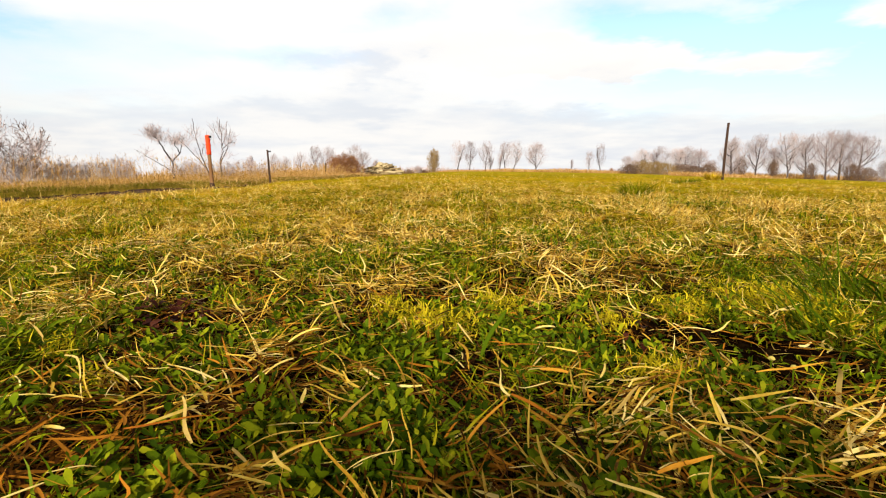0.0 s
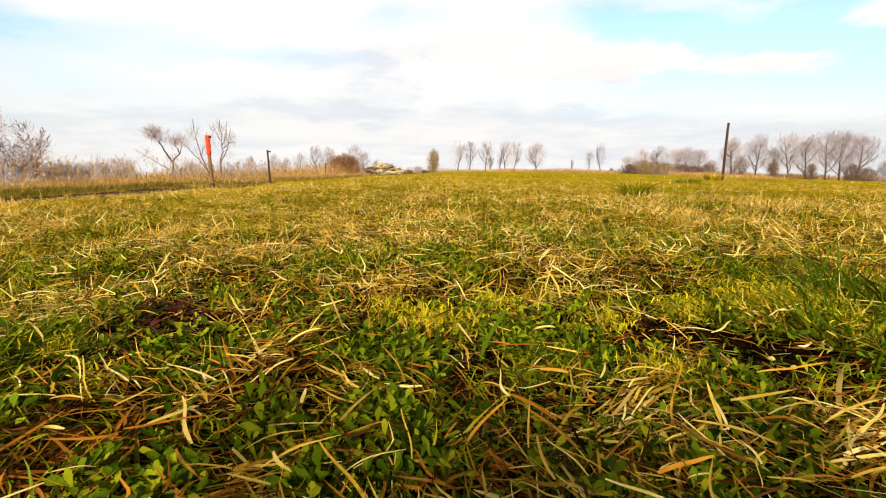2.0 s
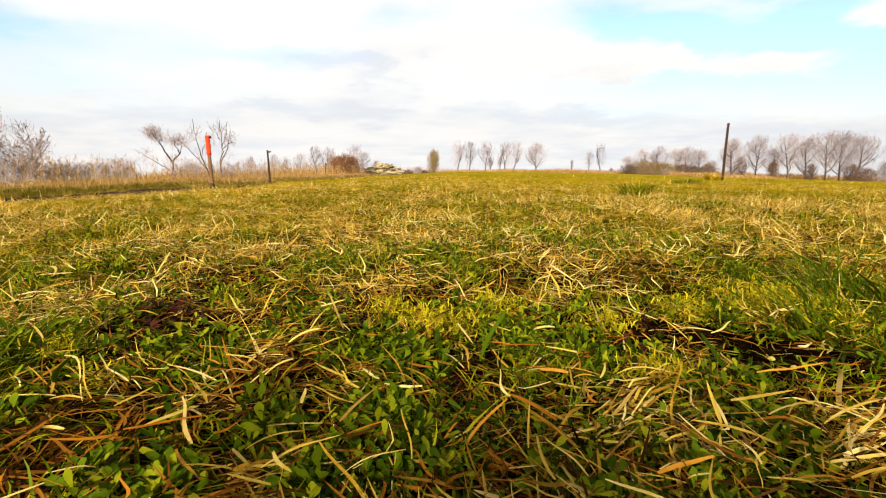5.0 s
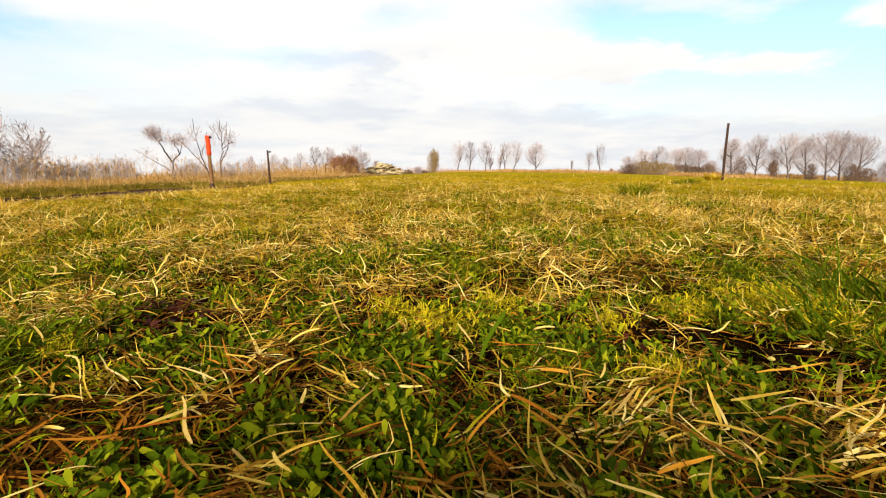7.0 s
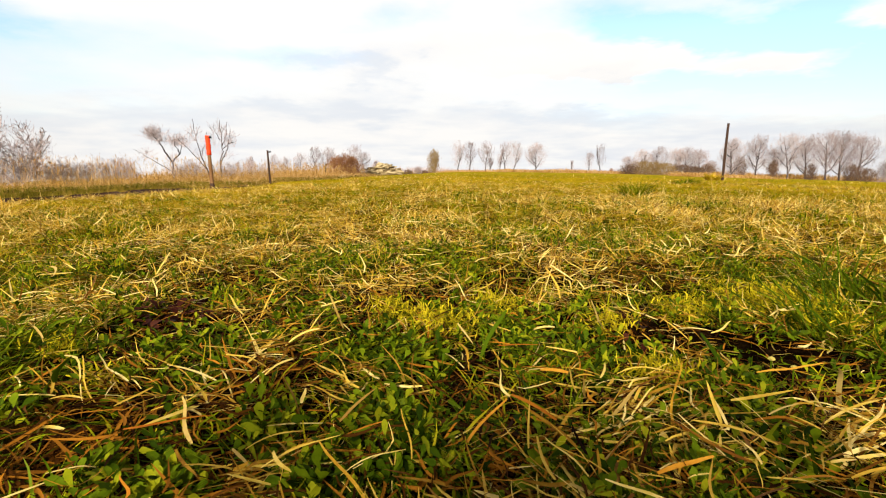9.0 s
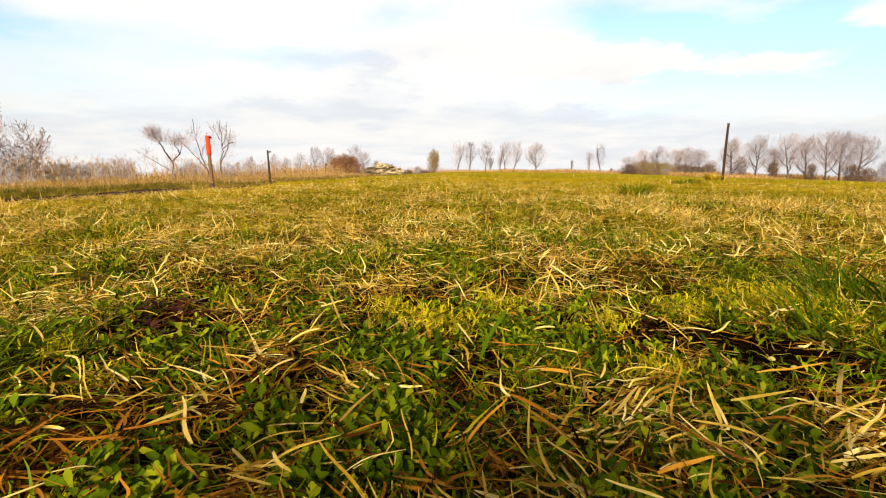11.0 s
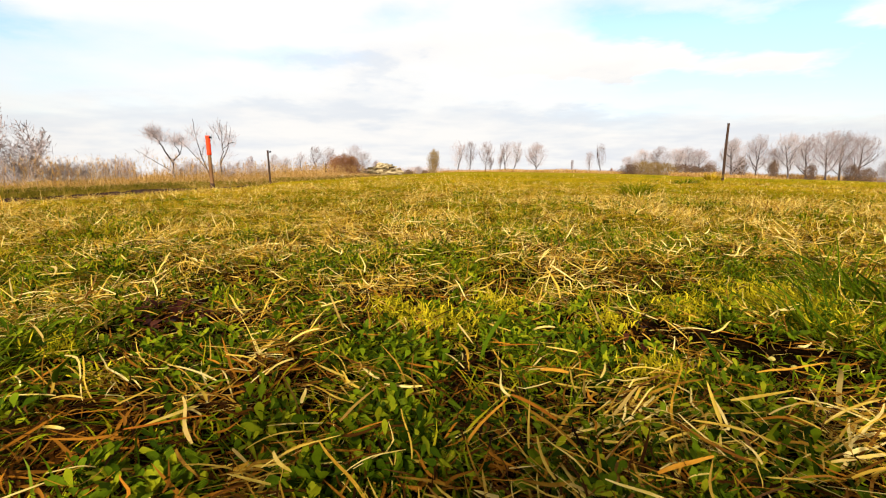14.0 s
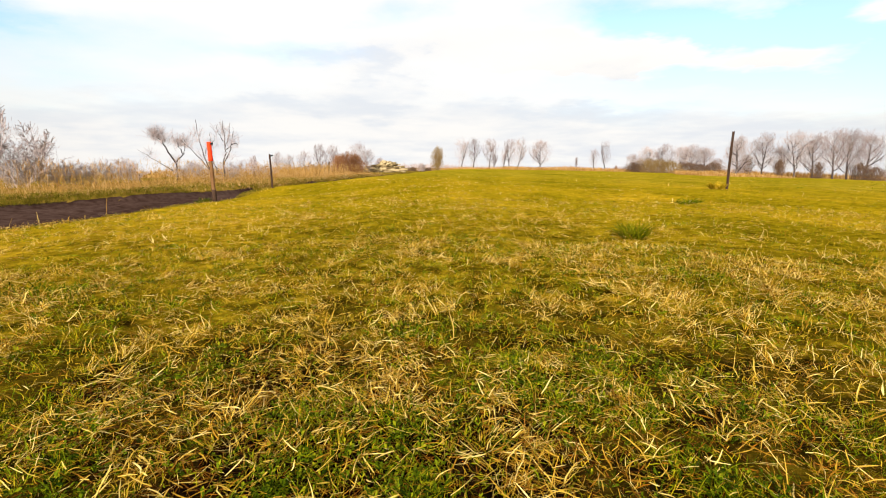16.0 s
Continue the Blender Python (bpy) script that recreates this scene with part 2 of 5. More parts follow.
def meadow_material():
    m = bpy.data.materials.new("meadow_soil_shade")
    m.use_nodes = True
    n, l = m.node_tree.nodes, m.node_tree.links
    p = n["Principled BSDF"]
    p.inputs["Roughness"].default_value = 0.9
    p.inputs["Specular IOR Level"].default_value = 0.0
    co = n.new("ShaderNodeTexCoord")

    def tex(scale, detail=6, stretch=None):
        t = n.new("ShaderNodeTexNoise")
        t.inputs["Scale"].default_value, t.inputs["Detail"].default_value, t.inputs["Roughness"].default_value = scale, detail, 0.65
        src = co.outputs["Object"]
        if stretch:
            mp = n.new("ShaderNodeMapping")
            mp.inputs["Scale"].default_value = stretch
            l.new(src, mp.inputs[0])
            src = mp.outputs[0]
        l.new(src, t.inputs["Vector"])
        return t.outputs[0]

    def ramp(src, stops):
        r = n.new("ShaderNodeValToRGB")
        while len(r.color_ramp.elements) < len(stops):
            r.color_ramp.elements.new(0.5)
        for e, (q, c) in zip(r.color_ramp.elements, stops):
            e.position, e.color = q, (*c, 1)
        l.new(src, r.inputs[0])
        return r.outputs[0]

    def mix(f, a, b):
        x = n.new("ShaderNodeMix")
        x.data_type = "RGBA"
        l.new(f, x.inputs[0])
        l.new(a, x.inputs[6])
        l.new(b, x.inputs[7])
        return x.outputs[2]

    # near-black: deep shade between the nearest blades is painted into the soil colour
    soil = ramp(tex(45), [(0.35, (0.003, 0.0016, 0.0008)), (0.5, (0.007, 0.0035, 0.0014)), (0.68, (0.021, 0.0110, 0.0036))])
    turf = ramp(tex(0.35, 9, (1, 0.35, 1)), [(0.32, (0.130, 0.106, 0.003)), (0.48, (0.225, 0.162, 0.005)), (0.62, (0.300, 0.198, 0.009)), (0.75, (0.370, 0.245, 0.020))])
    # short turf covers the soil, by way of thatch, away from the painted-dark patch
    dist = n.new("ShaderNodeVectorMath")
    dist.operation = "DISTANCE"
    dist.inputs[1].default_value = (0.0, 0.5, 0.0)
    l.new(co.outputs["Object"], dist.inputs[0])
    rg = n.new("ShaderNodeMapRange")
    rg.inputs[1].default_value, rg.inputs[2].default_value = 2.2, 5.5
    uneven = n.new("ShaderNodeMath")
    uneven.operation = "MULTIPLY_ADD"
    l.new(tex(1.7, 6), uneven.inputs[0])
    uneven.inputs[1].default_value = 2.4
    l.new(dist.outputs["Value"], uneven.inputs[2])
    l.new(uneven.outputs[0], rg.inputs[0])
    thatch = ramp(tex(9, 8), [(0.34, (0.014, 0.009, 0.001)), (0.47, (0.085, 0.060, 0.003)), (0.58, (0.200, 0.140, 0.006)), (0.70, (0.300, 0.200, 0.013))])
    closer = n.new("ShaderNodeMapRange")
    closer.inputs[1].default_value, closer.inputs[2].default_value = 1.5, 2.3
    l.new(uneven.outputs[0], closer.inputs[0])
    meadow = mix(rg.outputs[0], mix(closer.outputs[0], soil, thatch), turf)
    # the field goes over to greener grass further out on one side
    lime = ramp(tex(0.3, 9, (1, 0.35, 1)), [(0.32, (0.130, 0.112, 0.004)), (0.5, (0.220, 0.170, 0.009)), (0.7, (0.310, 0.225, 0.020))])
    where = n.new("ShaderNodeSeparateXYZ")
    l.new(co.outputs["Object"], where.inputs[0])
    away = n.new("ShaderNodeMath")
    away.operation = "MULTIPLY_ADD"
    l.new(where.outputs[0], away.inputs[0])
    away.inputs[1].default_value = 0.9
    l.new(where.outputs[1], away.inputs[2])
    blot = n.new("ShaderNodeMath")
    blot.operation = "MULTIPLY_ADD"
    l.new(tex(0.12, 5), blot.inputs[0])
    blot.inputs[1].default_value = 16.0
    l.new(away.outputs[0], blot.inputs[2])
    outer = n.new("ShaderNodeMapRange")
    outer.inputs[1].default_value, outer.inputs[2].default_value = 20.0, 34.0
    l.new(blot.outputs[0], outer.inputs[0])
    meadow = mix(outer.outputs[0], meadow, lime)
    # matted tufts and thin places a hand's width across, and blotches of a few steps
    for scale, low, high in ((11, 0.45, 1.50), (1.1, 0.74, 1.24)):
        grain = n.new("ShaderNodeMix")
        grain.data_type, grain.blend_type = "RGBA", "MULTIPLY"
        grain.inputs[0].default_value = 1.0
        l.new(meadow, grain.inputs[6])
        l.new(ramp(tex(scale, 8), [(0.33, (low, low * 1.04, low)), (0.5, (1.0, 1.0, 1.0)), (0.67, (high, high * 0.97, high))]), grain.inputs[7])
        meadow = grain.outputs[2]
    # brown litter and rough grass on the far side of the track
    litter = ramp(tex(2.5, 8), [(0.35, (0.080, 0.066, 0.007)), (0.5, (0.160, 0.115, 0.014)), (0.66, (0.250, 0.160, 0.030))])
    xyz = n.new("ShaderNodeSeparateXYZ")
    l.new(co.outputs["Object"], xyz.inputs[0])
    tilt = n.new("ShaderNodeMath")
    tilt.operation = "MULTIPLY_ADD"
    l.new(xyz.outputs[1], tilt.inputs[0])
    tilt.inputs[1].default_value = -0.035
    l.new(xyz.outputs[0], tilt.inputs[2])
    beyond = n.new("ShaderNodeMapRange")
    beyond.inputs[1].default_value, beyond.inputs[2].default_value = -5.7, -6.4
    l.new(tilt.outputs[0], beyond.inputs[0])
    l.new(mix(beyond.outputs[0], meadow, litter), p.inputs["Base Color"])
    b = n.new("ShaderNodeBump")
    b.inputs["Strength"].default_value, b.inputs["Distance"].default_value = 0.8, 0.03
    l.new(tex(30, 8), b.inputs["Height"])
    l.new(b.outputs[0], p.inputs["Normal"])
    return m


M_MEADOW = meadow_material()

# ---------------------------------------------------------------- shape of the land
rng = np.random.default_rng(11)
LATTICE = rng.random((256, 256))


def field_noise(x, y, scale, off=0.0):
    """Smooth value noise, 0 to 1, with bumps of about `scale` metres."""
    u, v = np.asarray(x, float) / scale + off + 1000.3, np.asarray(y, float) / scale + 2.7 * off + 1000.7
    i, j = np.floor(u).astype(int), np.floor(v).astype(int)
    a, b = u - i, v - j
    a, b = a * a * (3 - 2 * a), b * b * (3 - 2 * b)
    q = lambda di, dj: LATTICE[(i + di) % 256, (j + dj) % 256]
    return (q(0, 0) * (1 - a) + q(1, 0) * a) * (1 - b) + (q(0, 1) * (1 - a) + q(1, 1) * a) * b


def ease(x, lo, hi):
    t = np.clip((np.asarray(x, float) - lo) / (hi - lo), 0, 1)
    return t * t * (3 - 2 * t)


def track_mid(y):
    return -7.05 + 0.035 * (np.asarray(y, float) - 5)


TRACK_HALF = 1.25


def track_right(y):
    """Half width on the near side: a wide muddy place first, then grass narrows the track."""
    return TRACK_HALF * (1 - 0.5 * ease(y, 11.2, 14.0)) + 1.8 * (1 - ease(y, 5.2, 10.8))


def track_left(y):
    """Half width on the far side: the track widens into a muddy turning place."""
    return TRACK_HALF * (1 - 0.45 * ease(y, 13.0, 18.0)) + 1.75 * (1 - ease(y, 9.0, 14.5))


# small spots with little growth and more litter: x, y, radius
BARE_SPOTS = [(-0.187, 0.192, 0.026), (-0.102, 0.246, 0.015), (-0.085, 0.174, 0.009), (0.023, 0.171, 0.01), (0.05, 0.205, 0.012), (0.08, 0.178, 0.01), (0.103, 0.171, 0.009),
           (-0.143, 0.353, 0.017), (-0.246, 0.382, 0.028), (-0.227, 0.316, 0.015), (0.028, 0.457, 0.024), (0.169, 0.367, 0.014), (0.23, 0.57, 0.027), (-0.287, 0.48, 0.026), (-0.157, 0.468, 0.025),
           (-0.64, 0.64, 0.034), (-0.32, 0.84, 0.056), (-0.61, 1.22, 0.057), (0.27, 0.64, 0.052), (-0.28, 0.58, 0.046), (0.62, 0.64, 0.052), (-0.42, 0.7, 0.037), (0.82, 0.94, 0.05),
           (0.03, 0.82, 0.038), (-0.3, 1.57, 0.084), (0.38, 1.22, 0.049)]


def land(x, y):
    """Height of the ground."""
    x, y = np.asarray(x, float), np.asarray(y, float)
    r = np.hypot(x, y)
    z = -0.036 * x * x / (r + 8)
    z = z + 0.030 * (field_noise(x, y, 0.20) - 0.5) * ease(r, 0.05, 0.3) * (1 - ease(r, 20, 60))
    z = z + 0.014 * (field_noise(x, y, 0.075, 17) - 0.5) * (1 - ease(r, 5, 12))
    z = z + 0.06 * (field_noise(x, y, 1.7, 5) - 0.5) * ease(r, 0.3, 2.5) * (1 - ease(r, 60, 200))
    z = z + 0.5 * (field_noise(x, y, 40, 9) - 0.5) * ease(r, 40, 150)
    d = x - track_mid(y)
    near = 1 - ease(np.abs(y - 40), 90, 130)
    out = -d - (track_left(y) - TRACK_HALF)
    far = ease(y, 6.0, 10.5)
    rise = ease(d, 1.0, 7.0) * far + (0.50 * ease(d, 1.5, 7.0) + 0.50 * ease(d - track_right(y), -1.0, 0.15)) * (1 - far)
    d = d - 1.8 * (1 - ease(y, 5.2, 10.8)) * ease(d, 0, 1.25)
    side = -0.35 * (1 - rise) * (1 - 0.52 * ease(y, 11.4, 14.8) * ease(d, 0.3, 0.9)) * (1 - 0.2 * (1 - ease(y, 6.0, 10.5))) - 0.22 * ease(y, 35, 60) * ease(-d, 0, 2) - 0.07 * (1 - ease(np.maximum(d, out), 0.95, 1.5))
    side = side + 0.17 * ease(out, 1.05, 1.5) + 0.06 * ease(out, 1.5, 3.0) + 0.12 * (field_noise(x, y, 2.5, 3) - 0.5) * ease(out, 1.5, 3)
    return z + side * near


def link_mesh(name, verts, faces, mat, parent=None, label="", smooth=True):
    me = bpy.data.meshes.new(name)
    verts = np.asarray(verts, np.float32)
    groups = [np.asarray(f, np.int32) for f in (faces if isinstance(faces, list) else [faces])]
    me.vertices.add(len(verts))
    me.vertices.foreach_set("co", verts.ravel())
    loops = np.concatenate([f.ravel() for f in groups])
    sizes = np.concatenate([np.full(len(f), f.shape[1], np.int32) for f in groups])
    me.loops.add(len(loops))
    me.loops.foreach_set("vertex_index", loops)
    me.polygons.add(len(sizes))
    me.polygons.foreach_set("loop_start", np.concatenate([[0], np.cumsum(sizes)[:-1]]).astype(np.int32))
    me.polygons.foreach_set("use_smooth", np.full(len(sizes), smooth))
    me.materials.append(mat)
    me.update(calc_edges=True)
    me.validate()
    ob = new(name, me)
    if parent:
        ob.parent = parent
    if label:
        ob["label"] = label
    return ob


def part(name, bm, mat, parent, label=""):
    me = bpy.data.meshes.new(name)
    bm.to_mesh(me)
    bm.free()
    me.materials.append(mat)
    ob = new(name, me)
    ob.parent = parent
    if label:
        ob["label"] = label
    return ob


def thing(name, label, category, m=Matrix(), group="", kind=""):
    ob = new(name)
    ob.matrix_basis = m
    return tagged(ob, label, category, group, kind)


def grid_faces(nx, ny):
    i = np.arange(nx - 1)[:, None] * ny + np.arange(ny - 1)[None, :]
    return np.stack([i, i + ny, i + ny + 1, i + 1], -1).reshape(-1, 4)


def spaced(lo, hi, n, a):
    u = np.linspace(math.asinh(lo / a), math.asinh(hi / a), n)
    return np.sinh(u) * a


xs = np.unique(np.concatenate([spaced(-4000, 4000, 225, 0.5), np.linspace(-11.5, -3, 60)]))
ys = spaced(-4000, 4000, 225, 0.5)
gx, gy = np.meshgrid(xs, ys, indexing="ij")
gd = gx - track_mid(gy)
inside = np.where(gd > 0, 1 - ease(gd - track_right(gy), -0.25, -0.05), 1 - ease(-gd - track_left(gy), -0.14, 0.05))
gz = land(gx, gy) - 0.24 * inside * (1 - ease(np.abs(gy - 50), 60, 68))
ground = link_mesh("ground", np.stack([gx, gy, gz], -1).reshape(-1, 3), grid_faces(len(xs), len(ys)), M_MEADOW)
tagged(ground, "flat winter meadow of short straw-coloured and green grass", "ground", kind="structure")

# the dirt track with two wheel ruts
tu = np.linspace(-1, 1, 40)
ty = np.concatenate([np.arange(-10, 30, 0.18), np.arange(30, 112, 0.6)])
td = np.where(tu[:, None] > 0, tu[:, None] * track_right(ty)[None, :], tu[:, None] * (track_left(ty) + 0.11)[None, :])
tx = track_mid(ty)[None, :] + td + 0.16 * (field_noise(ty, 0 * ty, 1.3, 4) - 0.5)[None, :]
tyy = np.broadcast_to(ty, tx.shape)
rut = -0.05 * (np.exp(-((np.abs(td) - 0.75) / 0.2) ** 2))
tz = land(tx, tyy) + rut + 0.05 * (field_noise(tx, tyy, 0.3, 8) - 0.5) + 0.07 * (field_noise(tx, tyy, 0.9, 2) - 0.5)
edge = ease(np.abs(td[[0, -1]])[(tu > 0).astype(int)] - np.abs(td), 0.0, 0.13)
tz = tz * edge + (land(tx, tyy) - 0.03) * (1 - edge)
track = link_mesh("dirt_track", np.stack([tx, tyy, tz], -1).reshape(-1, 3), grid_faces(len(tu), len(ty)), M_TRACK)
tagged(track, "damp brown dirt farm track with shallow wheel ruts", "track", kind="structure")


# ---------------------------------------------------------------- blades and leaves
def blades(x, y, length, width, lean, bend, az, segs=3, crease=False, lift=0.0, ground_z=None, curl=0.16, kink=0.0, blunt=0.02,
           profile=([0, 0.25, 0.6, 0.85, 1.0], [0.65, 1.0, 0.82, 0.48, 0.0])):
    """Tapered, curved blades: verts and triangles. lean, bend: radians from upright at the root, and more towards the tip."""
    n = len(x)
    z = (land(x, y) if ground_z is None else ground_z) + lift
    s = np.linspace(0, 1, segs + 1)
    th = lean[:, None] + bend[:, None] * s[None, :] ** 1.3
    if kink:
        th = th + (rng.normal(0, 1, n) * kink * (rng.random(n) < 0.3))[:, None] * (s[None, :] > rng.uniform(0.3, 0.8, n)[:, None])
    step = (length / segs)[:, None]
    mid = 0.5 * (th[:, 1:] + th[:, :-1])
    out = np.concatenate([np.zeros((n, 1)), np.cumsum(np.sin(mid) * step, 1)], 1)
    up = np.concatenate([np.zeros((n, 1)), np.cumsum(np.cos(mid) * step, 1)], 1)
    up = np.maximum(up, -np.broadcast_to(np.asarray(lift) if np.ndim(lift) else np.full(n, lift), (n,))[:, None] + 0.002)
    wave = (rng.normal(0, curl, (n, 1)) * s[None, :] ** 2 + rng.normal(0, 0.4 * curl, (n, 1)) * np.sin(np.pi * 1.5 * s)[None, :]) * length[:, None]
    cx, cy = np.cos(az)[:, None], np.sin(az)[:, None]
    px = x[:, None] + cx * out - cy * wave
    py = y[:, None] + cy * out + cx * wave
    pz = z[:, None] + up
    tilt = rng.uniform(-0.7, 0.7, n)[:, None]
    w = width[:, None] * (np.interp(s, *profile)[None, :] + rng.uniform(0.04, 0.06 + blunt, (n, 1)) * s[None, :] ** 3) * 0.5
    wx, wy, wz = -cy * np.cos(tilt) * w, cx * np.cos(tilt) * w, np.sin(tilt) * w
    rows = [np.stack([px - wx, py - wy, pz - wz], -1)]
    if crease:
        rows.append(np.stack([px, py, pz - 0.35 * w * np.sin(th).clip(0.2, 1)], -1))
    rows.append(np.stack([px + wx, py + wy, pz + wz], -1))
    v = np.stack(rows, 2)                                   # n, segs+1, across, 3
    k = v.shape[2]
    v = v.reshape(n, (segs + 1) * k, 3)
    f = []
    for a in range(segs):
        for b in range(k - 1):
            i = a * k + b
            f.append((i, i + 1, i + k + 1, i + k))
    f = np.array(f)
    return v.reshape(-1, 3), (np.arange(n)[:, None, None] * (segs + 1) * k + f[None]).reshape(-1, 4)


def leaves(x, y, z, length, width, az, pitch, cup=0.5):
    """Small oval leaves, a rim of eight points round a raised midrib."""
    n = len(x)
    a = np.linspace(0, 2 * np.pi, 9)[:-1]
    u = 0.5 - 0.5 * np.cos(a)
    rim = np.stack([u, 0.5 * np.sin(a) * (0.75 + 0.5 * u), np.abs(np.sin(a)) * cup * 0.4], -1)
    loc = np.concatenate([[[0.45, 0, 0.0]], rim])
    lx, ly, lz = loc[None, :, 0] * length[:, None], loc[None, :, 1] * width[:, None], loc[None, :, 2] * width[:, None]
    lz = lz - 0.25 * lx * (lx / length[:, None])
    cp, sp = np.cos(pitch)[:, None], np.sin(pitch)[:, None]
    ox, oz = lx * cp - lz * sp, lx * sp + lz * cp
    ca, sa = np.cos(az)[:, None], np.sin(az)[:, None]
    v = np.stack([x[:, None] + ca * ox - sa * ly, y[:, None] + sa * ox + ca * ly, z[:, None] + oz], -1)
    f = np.array([(0, 1 + i, 1 + (i + 1) % 8) for i in range(8)])
    return v.reshape(-1, 3), (np.arange(n)[:, None, None] * 9 + f[None]).reshape(-1, 3)


def ring(n, r0, r1, ahead=0.74):
    """Random places between two radii: most of them over the open meadow, the rest all round."""
    r = np.exp(rng.uniform(math.log(r0), math.log(r1), n)) if r1 / r0 > 3 else np.sqrt(rng.uniform(r0 * r0, r1 * r1, n))
    a = np.where(rng.random(n) < ahead, rng.uniform(-0.98, 0.98, n) + rng.normal(0, 0.10, n), rng.choice([-1, 1], n) * (0.75 + np.abs(rng.normal(0, 1.1, n))))
    return r * np.sin(a), r * np.cos(a)


def off_track(x, y, pad=0.0):
    return (x - track_mid(y) > track_right(y) - 0.1 + pad)


def keep(mask, *arrays):
    return [a[mask] for a in arrays]


class Pile:
    """Gathers pieces of stuff into one mesh."""

    def __init__(self):
        self.v, self.f, self.n = [], [], 0

    def add(self, v, f):
        self.v.append(v)
        self.f.append(f + self.n)
        self.n += len(v)

    def link(self, name, mat, label, category, piece=None, verts=0, count=300):
        """One joined mesh; of the first batch, the pieces nearest the landing place become parts of their own."""
        near = []
        if piece:
            v, f = self.v[0].reshape(-1, verts, 3), self.f[0].reshape(len(self.v[0]) // verts, -1, self.f[0].shape[1])
            away = np.hypot(v[:, :, 0].mean(1), v[:, :, 1].mean(1)) + np.where(v[:, 0, 1] < 0.1, 9, 0)
            order = np.argsort(away)
            near = [(v[i], f[0]) for i in order[:count]]
            left = np.sort(order[count:])
            self.v[0], self.f[0] = v[left].reshape(-1, 3), f[left].reshape(-1, self.f[0].shape[1])
            used = np.unique(np.concatenate([g.ravel() for g in self.f]))
            kept = np.zeros(self.n, np.int64)
            kept[used] = np.arange(len(used))
            self.f = [kept[g] for g in self.f]
        quads = [f for f in self.f if f.shape[1] == 4]
        tris = [f for f in self.f if f.shape[1] == 3]
        ob = link_mesh(name, np.concatenate(self.v), [np.concatenate(g) for g in (quads, tris) if g], mat)
        tagged(ob, label, category, kind="stuff")
        pieces(near, piece, single(mat), ob)
        return ob


def pieces(rows, name, mat, parent, base=(0, 0, 0)):
    """Each row of verts and faces becomes a mesh of its own under the parent."""
    for v, f in rows:
        foot = v[0].copy()
        ob = link_mesh(name, v - foot, f - f.min(), mat, parent)
        ob.location = Vector(foot) - Vector(base)


SINGLES = {}


def single(mat):
    """The same material for pieces that are objects of their own: each object takes its own colour."""
    if mat.name not in SINGLES:
        m = mat.copy()
        n, l = m.node_tree.nodes, m.node_tree.links
        info = n.new("ShaderNodeObjectInfo")
        for k in [k for k in l if k.from_socket.name == "Random Per Island"]:
            l.new(info.outputs["Random"], k.to_socket)
        SINGLES[mat.name] = m
    return SINGLES[mat.name]


def spots(x, y, rows, grow=1.0):
    """How far a place lies inside any of some round patches (x, y, radius)."""
    best = np.zeros(np.shape(x))
    for cx, cy, cr in rows:
        best = np.maximum(best, np.exp(-((x - cx) ** 2 + (y - cy) ** 2) / (cr * cr * grow * grow)))
    return best


# patches of one kind of growth: x, y, radius
HERB_SPOTS = [(-0.118, 0.167, 0.013), (-0.149, 0.171, 0.009), (-0.028, 0.191, 0.018), (-0.044, 0.167, 0.013), (-0.011, 0.174, 0.014), (-0.082, 0.2, 0.011), (-0.053, 0.268, 0.014), (-0.029, 0.268, 0.022),
              (0.069, 0.327, 0.026), (0.104, 0.327, 0.026), (0.17, 0.229, 0.021), (0.168, 0.195, 0.016), (0.116, 0.157, 0.011), (-0.185, 0.295, 0.02), (-0.32, 0.339, 0.027), (0.01, 0.57, 0.045),
              (0.257, 0.398, 0.021), (0.149, 0.321, 0.017), (-0.43, 0.57, 0.038), (0.26, 0.74, 0.059), (-0.114, 0.382, 0.02), (-0.16, 0.58, 0.039), (-0.248, 0.239, 0.019)]
LUSH_SPOTS = [(-0.45, 0.91, 0.061), (-0.18, 0.73, 0.059), (-0.01, 1.13, 0.068), (0.2, 0.82, 0.055), (0.42, 0.91, 0.085), (-0.45, 0.59, 0.047), (-0.01, 0.67, 0.045), (-0.11, 0.62, 0.05),
              (0.43, 0.61, 0.057), (0.98, 1.22, 0.081), (-0.83, 0.99, 0.08), (0.97, 1.65, 0.111), (0.15, 1.22, 0.065)]
MOSS_SPOTS = [(-0.004, 0.353, 0.024), (0.143, 0.277, 0.015), (-0.048, 0.382, 0.015), (0.055, 0.436, 0.018), (0.15, 0.382, 0.015), (0.349, 0.436, 0.041), (0.235, 0.416, 0.017), (-0.281, 0.305, 0.01),
              (-0.207, 0.246, 0.008)]
STRAW_SPOTS = [(-0.208, 0.239, 0.022), (-0.129, 0.215, 0.014), (-0.045, 0.226, 0.015), (-0.104, 0.268, 0.018), (0.107, 0.239, 0.019), (0.122, 0.2, 0.016), (0.21, 0.205, 0.019), (-0.365, 0.436, 0.047),
               (-0.36, 0.6, 0.072), (0.11, 0.74, 0.079), (-0.039, 0.457, 0.031), (0.15, 0.6, 0.048), (0.49, 0.74, 0.089), (-0.64, 1.06, 0.099), (-0.57, 0.84, 0.067), (-0.19, 1.57, 0.126),
               (0.73, 1.31, 0.123), (0.75, 0.82, 0.066), (-0.35, 0.73, 0.039), (0.21, 0.73, 0.049), (0.3, 0.94, 0.05), (-0.37, 1.22, 0.098),
               (-0.074, 0.160, 0.012), (0.176, 0.175, 0.014), (0.090, 0.212, 0.012)]
